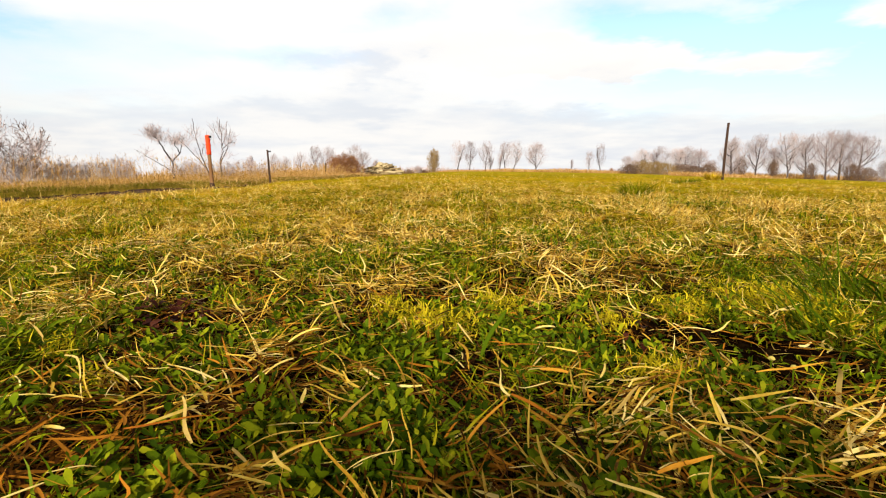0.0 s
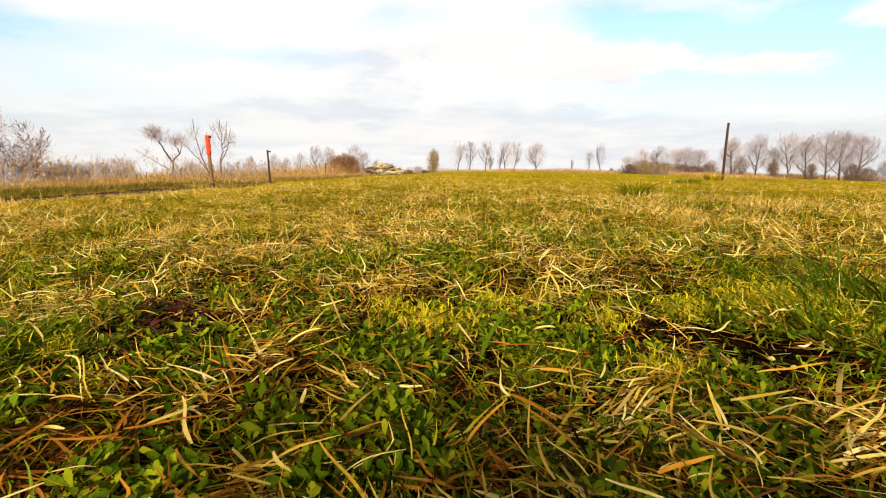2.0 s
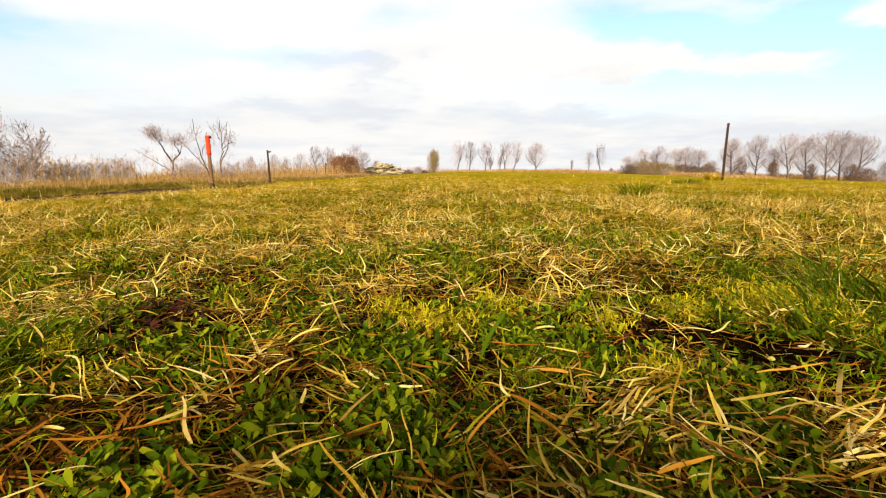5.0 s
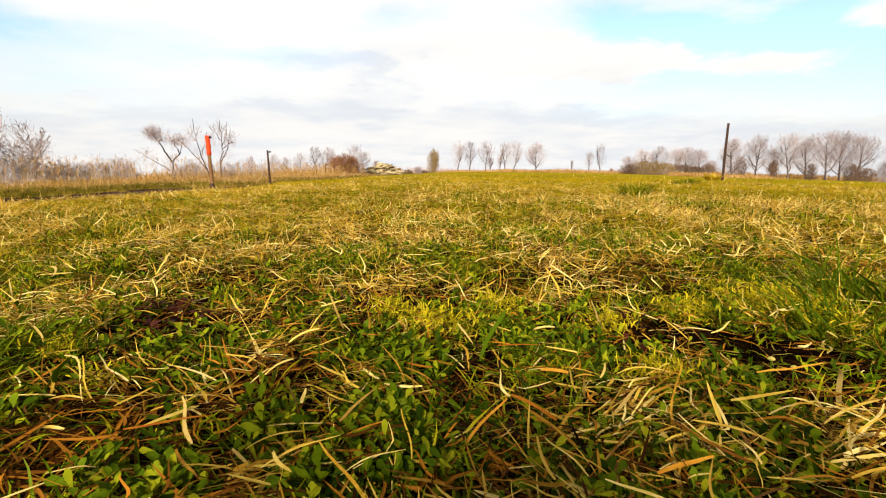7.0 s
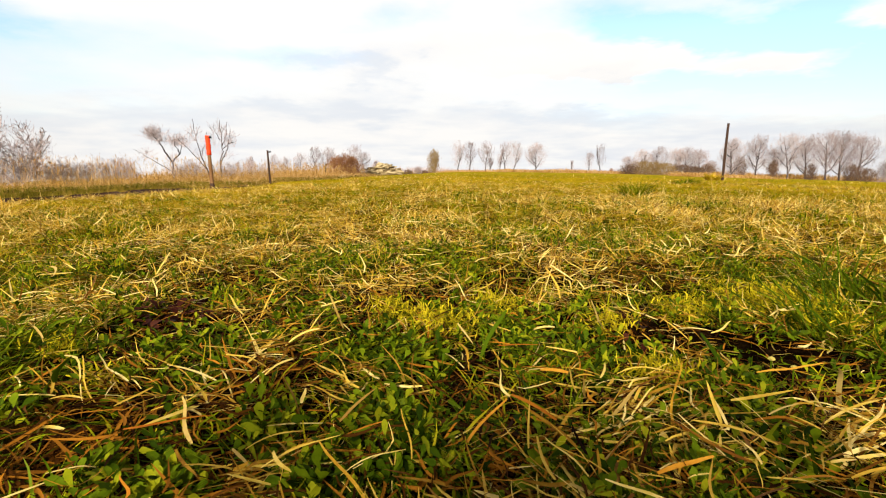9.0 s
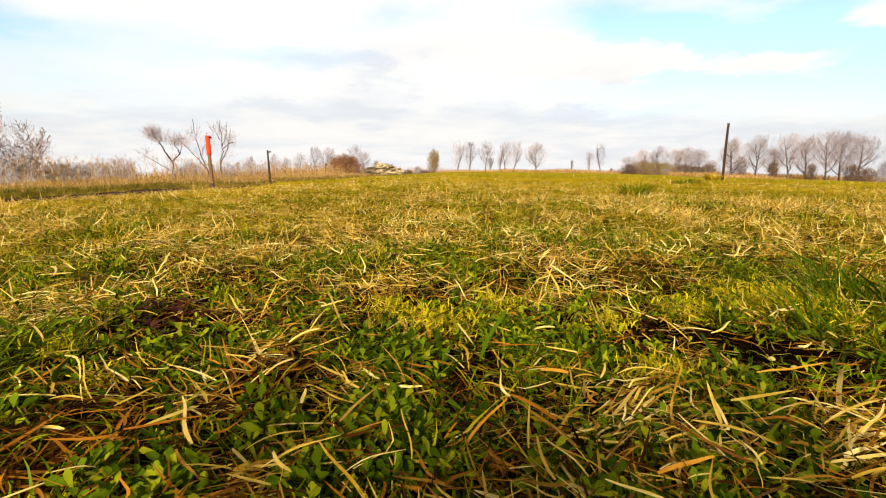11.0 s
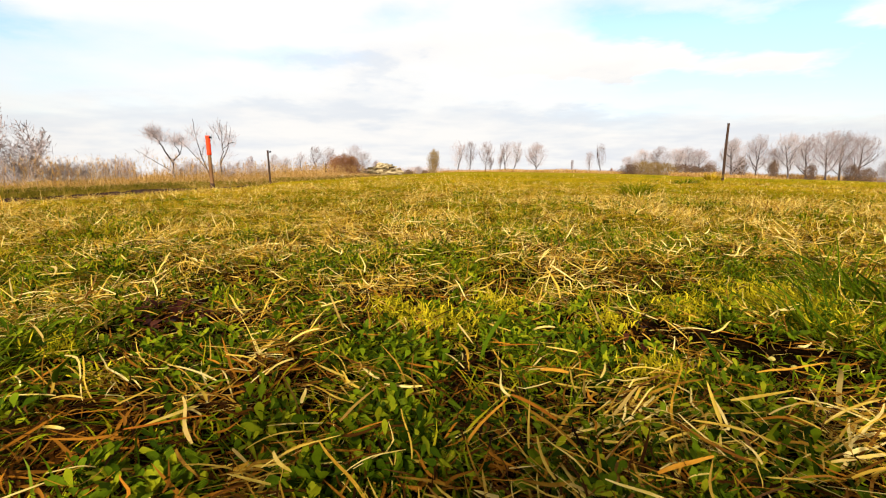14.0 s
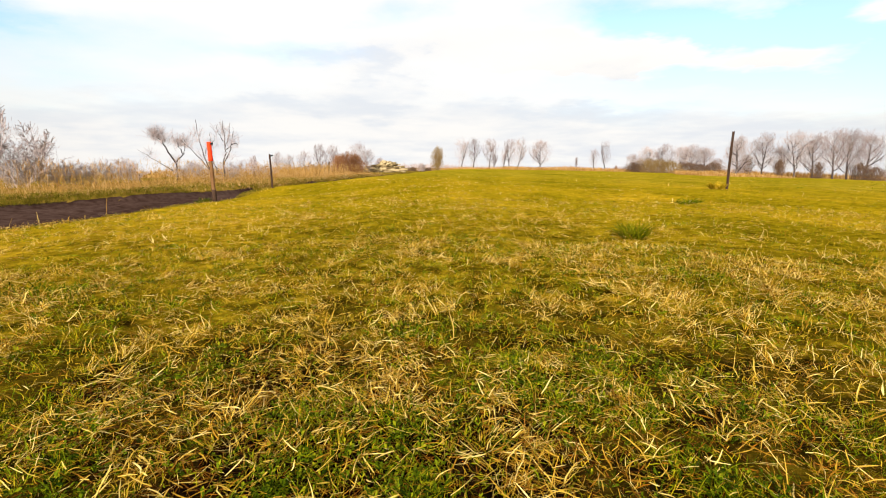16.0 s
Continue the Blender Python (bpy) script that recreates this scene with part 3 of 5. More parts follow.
SPOON = ([0, 0.3, 0.55, 0.75, 0.92, 1.0], [0.16, 0.42, 0.86, 1.0, 0.72, 0.12])


def lushness(x, y):
    """Share of living green, 0 to 1, in patches of a hand's width and of a step."""
    q = 0.52 * field_noise(x, y, 0.10, 21) + 0.24 * field_noise(x, y, 0.28, 25) + 0.24 * field_noise(x, y, 0.9, 31)
    q = ease(q, 0.40, 0.62)
    q = q * (1 - 0.8 * spots(x, y, STRAW_SPOTS, 1.2)) + np.maximum(0.9 * spots(x, y, HERB_SPOTS, 1.4), 0.9 * spots(x, y, LUSH_SPOTS, 1.2))
    return np.clip(q, 0, 1)


def bareness(x, y):
    """Share of open soil."""
    q = 0.9 * ease(0.6 * field_noise(x, y, 0.16, 57) + 0.4 * field_noise(x, y, 0.05, 58), 0.62, 0.74)
    return np.clip(np.maximum(q, spots(x, y, BARE_SPOTS, 1.4)), 0, 1)


def swirl(x, y, n, loose=1.0):
    """Direction in which the grass of a tuft lies."""
    return 5 * np.pi * field_noise(x, y, 0.085, 51) + rng.normal(0, loose, n)


def tufted(n, r0, r1, per, size, ahead=0.82):
    """Places gathered in tufts of about `per`: x, y and the way out of the tuft."""
    m = max(1, n // per)
    cx, cy = ring(m, r0, r1, ahead)
    i = rng.integers(0, m, n)
    a, q = rng.uniform(0, 2 * np.pi, n), np.abs(rng.normal(0, 1, n))
    s = size[i] if np.ndim(size) else size
    own = 0.75 + rng.random(m) * 0.6
    return cx[i] + s * q * np.cos(a), cy[i] + s * q * np.sin(a), a, own[i]


# bands: inner and outer radius, then litter, green, straw and loose straw counts, blade length, blade width, tuft size
BANDS = [(0.11, 0.45, 6500, 9000, 7000, 1700, 0.021, 0.0014, 0.008), (0.45, 1.05, 10000, 38000, 24000, 8000, 0.024, 0.0014, 0.011),
         (1.05, 2.6, 7000, 50000, 66000, 14000, 0.030, 0.0017, 0.015), (2.6, 6.0, 5000, 33000, 72000, 7000, 0.034, 0.0026, 0.024),
         (6.0, 14.0, 0, 24000, 34000, 0, 0.036, 0.0072, 0.05), (14.0, 50.0, 0, 14000, 20000, 0, 0.056, 0.022, 0.2)]
green, straw, rust = Pile(), Pile(), Pile()
for k, (r0, r1, n_litter, n_green, n_straw, n_loose, ln, wd, tuft) in enumerate(BANDS):
    segs, fold = (6, True) if k < 1 else (3, False) if k < 3 else (2, False) if k < 4 else (1, False)
    # brown litter pressed on the soil
    if n_litter:
        x, y = ring(n_litter, r0, r1, 0.88)
        x, y = keep(off_track(x, y), x, y)
        n = len(x)
        rust.add(*blades(x, y, ln * rng.uniform(0.4, 1.3, n), wd * rng.uniform(0.45, 1.2, n), np.clip(rng.normal(1.45, 0.15, n), 0.8, 1.6), rng.uniform(-0.1, 0.3, n), swirl(x, y, n, 1.5),
                         segs if k < 1 else 2, fold, lift=(0.020 if k < 1 else 0.005) * rng.random(n) ** 2.5, curl=0.12, kink=0.5))
    # living grass in tufts that lean outwards and droop at the tips
    x, y, a, own = tufted(n_green, r0, r1, 9, tuft * 0.7)
    lush, bare = lushness(x, y), bareness(x, y)
    ok = off_track(x, y) & (rng.random(len(x)) < 0.36 + 0.64 * lush) & (rng.random(len(x)) > 0.6 * bare)
    x, y, a, own, lush = keep(ok, x, y, a, own, lush)
    n = len(x)
    az = np.where(rng.random(n) < 0.5, a, swirl(x, y, n, 0.7))
    green.add(*blades(x, y, ln * own * rng.uniform(0.45, 1.15, n) * (0.75 + 0.35 * lush), wd * rng.uniform(0.5, 1.25, n), np.abs(rng.normal(0.75, 0.4, n)), rng.uniform(0.2, 1.5, n), az, segs, fold, curl=0.2))
    # dead straw in tufts, arching over
    x, y, a, own = tufted(n_straw, r0, r1, 13, tuft)
    lush, bare = lushness(x, y), bareness(x, y)
    patch = ease(field_noise(x, y, 0.14, 91), 0.25, 0.65)
    ok = off_track(x, y) & (rng.random(len(x)) < np.maximum(0.30 + 0.7 * patch, spots(x, y, STRAW_SPOTS, 1.2)) * (1 - 0.86 * lush)) & (rng.random(len(x)) > 0.78 * bare) & (rng.random(len(x)) > 0.75 * ease(x + 0.3 * y, 3.5, 8.0))
    x, y, a, own = keep(ok, x, y, a, own)
    n = len(x)
    az = np.where(rng.random(n) < 0.35, a, swirl(x, y, n, 0.55))
    straw.add(*blades(x, y, ln * own * rng.uniform(0.5, 1.8, n), wd * np.clip(np.exp(rng.normal(-0.48, 0.5, n)), 0.3, 2.0), np.clip(rng.normal(1.28 if k < 2 else 1.02, 0.30, n), 0.1, 1.6), rng.uniform(-0.1, 0.7, n), az,
                      segs, fold, lift=rng.uniform(0.0, 0.012, n), curl=0.09, kink=0.9, blunt=0.45))
    # loose blades fallen across the rest
    if n_loose:
        x, y = ring(n_loose, r0, r1, 0.88)
        x, y = keep(off_track(x, y) & (rng.random(len(x)) > 0.45 * bareness(x, y)) & (rng.random(len(x)) > 0.75 * lushness(x, y)), x, y)
        n = len(x)
        straw.add(*blades(x, y, ln * rng.uniform(0.5, 1.7, n), wd * rng.uniform(0.4, 1.5 if k < 2 else 1.1, n), np.clip(rng.normal(1.42, 0.2, n), 0.6, 1.62), rng.uniform(-0.3, 0.35, n), swirl(x, y, n, 1.2),
                          segs, fold, lift=rng.uniform(0.006, 0.024, n), curl=0.1, kink=0.8, blunt=0.45))
# bundles of broad dead blades that lie the same way, on top of the rest
for cx, cy, cr in [row for row in STRAW_SPOTS if row[1] < 0.5]:
    n = int(30 + 600 * cr)
    x, y = rng.normal(cx, cr * 0.7, n), rng.normal(cy, cr * 0.6, n)
    way = rng.uniform(-0.5, 0.9) + np.pi * (rng.random(n) < 0.35) + rng.normal(0, 0.35, n)
    straw.add(*blades(x, y, rng.uniform(0.012, 0.034, n), rng.uniform(0.0006, 0.0019, n), np.clip(rng.normal(1.15, 0.25, n), 0.3, 1.5), rng.uniform(0.1, 0.9, n), way, 6, True, lift=rng.uniform(0.006, 0.020, n), curl=0.12, kink=0.5, blunt=0.4))
# more litter where the soil lies open
x, y = ring(30000, 0.12, 2.4, 0.9)
x, y = keep(rng.random(len(x)) < bareness(x, y), x, y)
n = len(x)
rust.add(*blades(x, y, rng.uniform(0.010, 0.034, n), rng.uniform(0.0008, 0.0022, n), np.clip(rng.normal(1.4, 0.2, n), 0.6, 1.6), rng.uniform(-0.1, 0.4, n), rng.uniform(0, 6.28, n), 3, lift=0.010 * rng.random(n) ** 2, curl=0.12, kink=0.5))
# the same mixed growth on the other side of the landing place
for pile, count, wide in ((green, 9000, 0.0028), (straw, 8000, 0.0024), (rust, 5000, 0.0024)):
    r, a = 1.7 * np.sqrt(rng.random(count)), rng.uniform(1.0, 5.28, count)
    x, y = r * np.sin(a), r * np.cos(a)
    pile.add(*blades(x, y, rng.uniform(0.018, 0.040, count), wide * rng.uniform(0.5, 1.2, count), np.clip(rng.normal(1.1, 0.35, count), 0.2, 1.6), rng.uniform(0, 0.8, count), swirl(x, y, count), 2))
green.link("green_grass", M_GREEN, "short green grass tufts growing through the straw", "grass", "blade", 21)
straw.link("dry_grass", M_STRAW, "straw-coloured dead grass arching and lying across the meadow", "dry grass", "blade", 21)
rust.link("withered_grass", M_RUST, "rust-brown withered grass litter pressed on the soil", "dry grass", "blade", 21, 200)

# short mat of turf under the longer grass
turf = Pile()
for k, (r0, r1, count, ln, wd) in enumerate(((0.50, 1.05, 18000, 0.018, 0.0013), (1.05, 2.6, 52000, 0.020, 0.0019), (2.6, 6.0, 24000, 0.028, 0.0042), (6.0, 14.0, 14000, 0.034, 0.010), (14.0, 60.0, 10000, 0.050, 0.032))):
    x, y = ring(count, r0, r1, 0.84)
    x, y = keep(off_track(x, y) & (rng.random(len(x)) > 0.65 * bareness(x, y)), x, y)
    n = len(x)
    turf.add(*blades(x, y, ln * rng.uniform(0.5, 1.1, n), wd * rng.uniform(0.5, 1.1, n), np.abs(rng.normal(0.7, 0.45, n)), rng.uniform(0.2, 1.2, n), swirl(x, y, n), 2 if k < 2 else 1))
turf.link("turf", M_TURF, "short matted olive-yellow turf covering the soil", "grass")

# low herbs: rosettes of small spoon-shaped leaves in colonies
herb = Pile()
for k, (r0, r1, plants, per, big) in enumerate(((0.12, 0.48, 8500, 7, 0.0076), (0.48, 1.1, 12000, 6, 0.0075), (1.1, 2.8, 11000, 5, 0.012))):
    x, y = ring(plants, r0, r1, 0.9)
    colony = ease(0.6 * field_noise(x, y, 0.11, 41) + 0.4 * field_noise(x, y, 0.4, 43), 0.58, 0.70)
    share = np.maximum(np.maximum(0.6 * colony, 0.08 if k < 1 else 0.06), np.maximum(spots(x, y, HERB_SPOTS, 1.25), 0.85 * spots(x, y, LUSH_SPOTS, 1.3)))
    x, y = keep((rng.random(len(x)) < share) & (rng.random(len(x)) > bareness(x, y)), x, y)
    m = len(x)
    own, tall = big * rng.uniform(0.6, 1.25, m), rng.uniform(0.002, 0.020, m)
    i = np.repeat(np.arange(m), per)
    n = len(i)
    az = rng.uniform(0, 6.28, m)[i] + np.tile(np.arange(per) * 2.4, m) + rng.normal(0, 0.3, n)
    off = rng.uniform(0.0, 0.003, n)
    herb.add(*blades(x[i] + off * np.cos(az), y[i] + off * np.sin(az), own[i] * rng.uniform(0.65, 1.2, n), own[i] * rng.uniform(0.36, 0.62, n), np.clip(rng.normal(0.95, 0.42, n), 0.2, 1.5), rng.uniform(-0.2, 0.7, n), az,
                     5 if k < 1 else 3 if k < 2 else 2, k < 1, lift=tall[i] * rng.uniform(0.5, 1.1, n), curl=0.06, profile=SPOON))
herb.link("round_leaved_herbs", M_LEAF, "low colonies of small spoon-shaped green herb leaves", "herbs", "leaf", 18)

# moss cushions
moss = Pile()
x, y = ring(26000, 0.2, 2.4, 0.88)
mn = field_noise(x, y, 0.10, 61) * 0.55 + 0.45 * field_noise(x, y, 0.5, 63)
x, y = keep(mn > 0.70, x, y)
for cx, cy, cr in MOSS_SPOTS:
    n = int(1.5e6 * cr * cr)
    x, y = np.append(x, rng.normal(cx, cr * 0.75, n)), np.append(y, rng.normal(cy, cr * 0.75, n))
n = len(x)
moss.add(*blades(x, y, rng.uniform(0.004, 0.011, n), rng.uniform(0.0009, 0.0017, n), np.abs(rng.normal(0.85, 0.45, n)), rng.uniform(0, 0.9, n), rng.uniform(0, 6.28, n), 2, lift=rng.uniform(0, 0.019, n)))
moss.link("yellow_moss", M_MOSS, "bright yellow-green moss cushions between the grass", "moss")


def tussock(x, y, radius, height, count, width, label, mat, seed_lean=0.35, wind=None):
    """A tuft of longer blades; wind: the way most of them lean."""
    a, r = rng.uniform(0, 6.28, count), radius * np.sqrt(rng.random(count))
    bx, by = x + r * np.cos(a), y + r * np.sin(a)
    lean = np.abs(rng.normal(0.15, 0.12, count)) + seed_lean * r / radius
    if wind is not None:
        a = np.where(rng.random(count) < 0.6, wind, a)
    v, f = blades(bx, by, height * rng.uniform(0.45, 1.15, count), width * rng.uniform(0.5, 1.3, count), lean, rng.uniform(0.1, 1.2, count), a + rng.normal(0, 0.6, count), 5, True)
    t = thing("grass_tussock", label, "grass tuft", pose(x, y, 0), "grass tussocks")
    pieces(zip(v.reshape(count, -1, 3), f.reshape(count, -1, 4)), "blade", single(mat), t, (x, y, 0))
    few = count // 4
    a, r = rng.uniform(0, 6.28, few), radius * (0.3 + 0.8 * rng.random(few))
    bx, by = x + r * np.cos(a), y + r * np.sin(a)
    v, f = blades(bx, by, height * rng.uniform(0.3, 0.8, few), width * rng.uniform(0.4, 0.9, few), rng.uniform(0.5, 1.4, few), rng.uniform(0.0, 0.5, few), a + rng.normal(0, 0.8, few), 4)
    pieces(zip(v.reshape(few, -1, 3), f.reshape(few, -1, 4)), "dry_blade", single(M_STRAW), t, (x, y, 0))
    return t


tussock(0.43, 0.44, 0.070, 0.080, 230, 0.0021, "tall fresh green grass tuft among flat straw", M_FRESH, 0.75, 2.8)
tussock(0.335, 0.36, 0.045, 0.062, 110, 0.0024, "drooping green grass tuft beside moss", M_FRESH, 0.9, 2.9)
tussock(-0.33, 0.30, 0.05, 0.060, 110, 0.0024, "flat fresh green grass tuft among straw", M_FRESH, 1.0, 0.3)
tussock(1.19, 2.76, 0.070, 0.135, 260, 0.005, "dark green grass tuft standing above the meadow", M_DEEP, 0.5)
tussock(2.86, 5.28, 0.13, 0.085, 150, 0.008, "low green grass tuft in the open meadow", M_FRESH, 0.7)
tussock(-1.25, 1.50, 0.16, 0.050, 200, 0.004, "low green grass patch in the straw", M_FRESH, 0.7)
tussock(6.12, 10.2, 0.13, 0.20, 150, 0.014, "yellow-green grass tuft beside the lone post", M_TURF, 0.35)
tussock(-5.95, 11.0, 0.13, 0.17, 150, 0.014, "mossy green tuft at the foot of the marker post", M_FRESH, 0.6)


def rosette(x, y, radius, count, seed):
    """A dark patch of dead purple leaves."""
    a, r = rng.uniform(0, 6.28, count), radius * np.sqrt(rng.random(count))
    px, py = x + r * np.cos(a), y + r * np.sin(a)
    size = rng.uniform(0.0045, 0.0085, count)
    v, f = leaves(px, py, land(px, py) + rng.uniform(0.005, 0.018, count), size * 1.5, size, a + rng.normal(0, 0.8, count), rng.normal(0.15, 0.4, count), 0.5)
    t = thing("dead_leaf_patch", "dark purple-brown dead leaves in a bare hollow", "dead leaves", pose(x, y, 0), "dead leaf patches")
    pieces(zip(v.reshape(count, -1, 3), f.reshape(count, -1, 3)), "leaf", single(M_PURPLE), t, (x, y, 0))


rosette(-0.246, 0.385, 0.034, 60, 1)
rosette(-0.225, 0.335, 0.018, 16, 2)
rosette(0.169, 0.370, 0.014, 10, 3)


def stem(x, y, az, length, width, lean, lift, mat, label, bend=0.25):
    one = lambda q: np.array([float(q)])
    v, f = blades(one(x), one(y), one(length), one(width * 1.0), one(lean - bend / 2), one(bend), one(az), 9, True, lift=one(lift), curl=0.08, kink=0.4, blunt=0.5)
    t = link_mesh("fallen_straw", v - [x, y, 0], f, mat)
    t.location = (x, y, 0)
    tagged(t, label, "straw", "single straws")


def flower_bud(x, y, z, r):
    """A tiny closed flower head on its stalk."""
    t = thing("flower_bud", "tiny cream-coloured flower bud on a short stalk", "flower", pose(x, y, float(land(x, y))), "flower buds")
    bm = bmesh.new()
    bmesh.ops.create_icosphere(bm, subdivisions=2, radius=r)
    for v in bm.verts:
        v.co = v.co * 0.8 * (1 + 0.12 * math.sin(5 * math.atan2(v.co.y, v.co.x)))
        v.co.z = 0.75 * v.co.z + z
    part("head", bm, M_BUD, t)
    bm = bmesh.new()
    rod(bm, (0.002, 0.001, -0.002), (0, 0, z - r * 0.7), 0.0006, 0.0005, 6, 0, 3, 2)
    part("stalk", bm, M_GREEN, t)


# single blades that stand out: x, y, way, length, width, lean, height of the root
BLEACH = "single bleached straw blade lying on the grass"
for row in ((-0.222, 0.245, -0.61, 0.044, 0.0012, 1.57, 0.03), (-0.116, 0.186, 2.0, 0.022, 0.0021, 0.59, 0.012), (-0.071, 0.203, -3.0, 0.031, 0.0022, 0.23, 0.005), (-0.047, 0.183, 0.67, 0.022, 0.0025, 1.09, 0.02),
            (0.069, 0.176, 0.4, 0.027, 0.0024, 0.99, 0.015), (0.086, 0.207, 0.63, 0.024, 0.0026, 1.15, 0.02), (0.112, 0.177, -2.94, 0.03, 0.0026, 0.17, 0.0), (0.227, 0.233, -2.51, 0.046, 0.0027, 0.53, 0.005),
            (0.151, 0.189, 0.35, 0.023, 0.001, 1.57, 0.03), (0.01, 0.292, -1.03, 0.02, 0.0019, 2.09, 0.03), (-0.489, 0.54, -0.68, 0.09, 0.0028, 1.61, 0.025)):
    stem(*row, M_PALE_STRAW, BLEACH)
for row in ((-0.286, 0.301, 2.59, 0.018, 0.0016, 0.99, 0.02), (-0.279, 0.351, -0.46, 0.024, 0.0023, 0.59, 0.01), (-0.037, 0.276, 0.37, 0.015, 0.0026, 1.23, 0.025), (-0.073, 0.31, 2.9, 0.028, 0.0025, 0.46, 0.01),
            (-0.18, 0.163, 0.73, 0.02, 0.0009, 0.73, 0.015), (-0.157, 0.157, 0.3, 0.017, 0.0013, 1.57, 0.02), (0.049, 0.157, -0.27, 0.012, 0.0017, 1.98, 0.02), (0.084, 0.243, -1.93, 0.026, 0.0016, 0.71, 0.01),
            (0.1, 0.435, -1.28, 0.028, 0.0023, 1.57, 0.03), (-0.084, 0.16, 0.0, 0.012, 0.0017, 2.53, 0.03), (0.136, 0.358, -2.43, 0.034, 0.0023, 0.94, 0.02), (0.07, 1.10, 1.7, 0.08, 0.0026, 0.3, 0.0)):
    stem(*row, M_PALE_STRAW, BLEACH)
for row in ((-0.146, 0.185, -0.2, 0.047, 0.0012, 1.36, 0.02), (-0.064, 0.189, 0.46, 0.024, 0.0023, 0.59, 0.01), (-0.022, 0.233, 2.43, 0.024, 0.0019, 0.89, 0.015), (0.007, 0.177, 0.71, 0.034, 0.0015, 0.94, 0.01),
            (0.034, 0.205, -0.93, 0.029, 0.0018, 1.57, 0.03), (0.077, 0.255, 2.91, 0.017, 0.0024, 1.57, 0.02), (0.137, 0.235, 2.9, 0.055, 0.0019, 0.07, 0.0), (0.088, 0.163, 0.09, 0.024, 0.002, 1.36, 0.02),
            (0.166, 0.163, 3.14, 0.023, 0.0022, 1.35, 0.015), (0.182, 0.241, -0.32, 0.032, 0.0013, 1.41, 0.025), (0.037, 0.286, -0.17, 0.03, 0.0019, 1.57, 0.02)):
    stem(*row, M_ORANGE_STRAW, "single orange-brown withered grass blade among green herbs")
for row in ((-0.213, 0.227, -0.59, 0.032, 0.0032, 0.9, 0.02), (-0.153, 0.17, -0.07, 0.034, 0.0023, 0.93, 0.01), (0.046, 0.159, -2.55, 0.023, 0.0027, 0.5, 0.01), (0.148, 0.189, -1.49, 0.028, 0.0029, 0.48, 0.01),
            (0.161, 0.169, -3.06, 0.028, 0.0023, 0.48, 0.005), (0.188, 0.272, 2.11, 0.031, 0.0042, 0.86, 0.01), (0.073, 0.157, -0.21, 0.015, 0.0027, 1.91, 0.02), (-0.137, 0.218, -0.42, 0.038, 0.0023, 1.01, 0.01),
            (-0.18, 0.25, -1.82, 0.024, 0.0029, 0.55, 0.01), (0.025, 0.281, 0.73, 0.039, 0.0035, 0.7, 0.01), (-0.062, 0.163, -0.24, 0.024, 0.0022, 0.55, 0.01)):
    stem(*row, single(M_FRESH), "single broad green grass blade above low herbs")

# dry stalks at the edge of the track: x, y, way, length, width, lean, height of the root
for row in ((-3.98, 5.3, 1.2, 0.24, 0.006, 0.12, 0.0), (-3.92, 4.35, 2.4, 0.14, 0.005, 0.2, 0.0), (-3.88, 4.0, 0.4, 0.12, 0.005, 0.4, 0.0), (-5.45, 10.1, 2.0, 0.16, 0.008, 0.3, 0.0)):
    stem(*row, M_PALE_STRAW, "single pale dry stalk standing at the track edge")

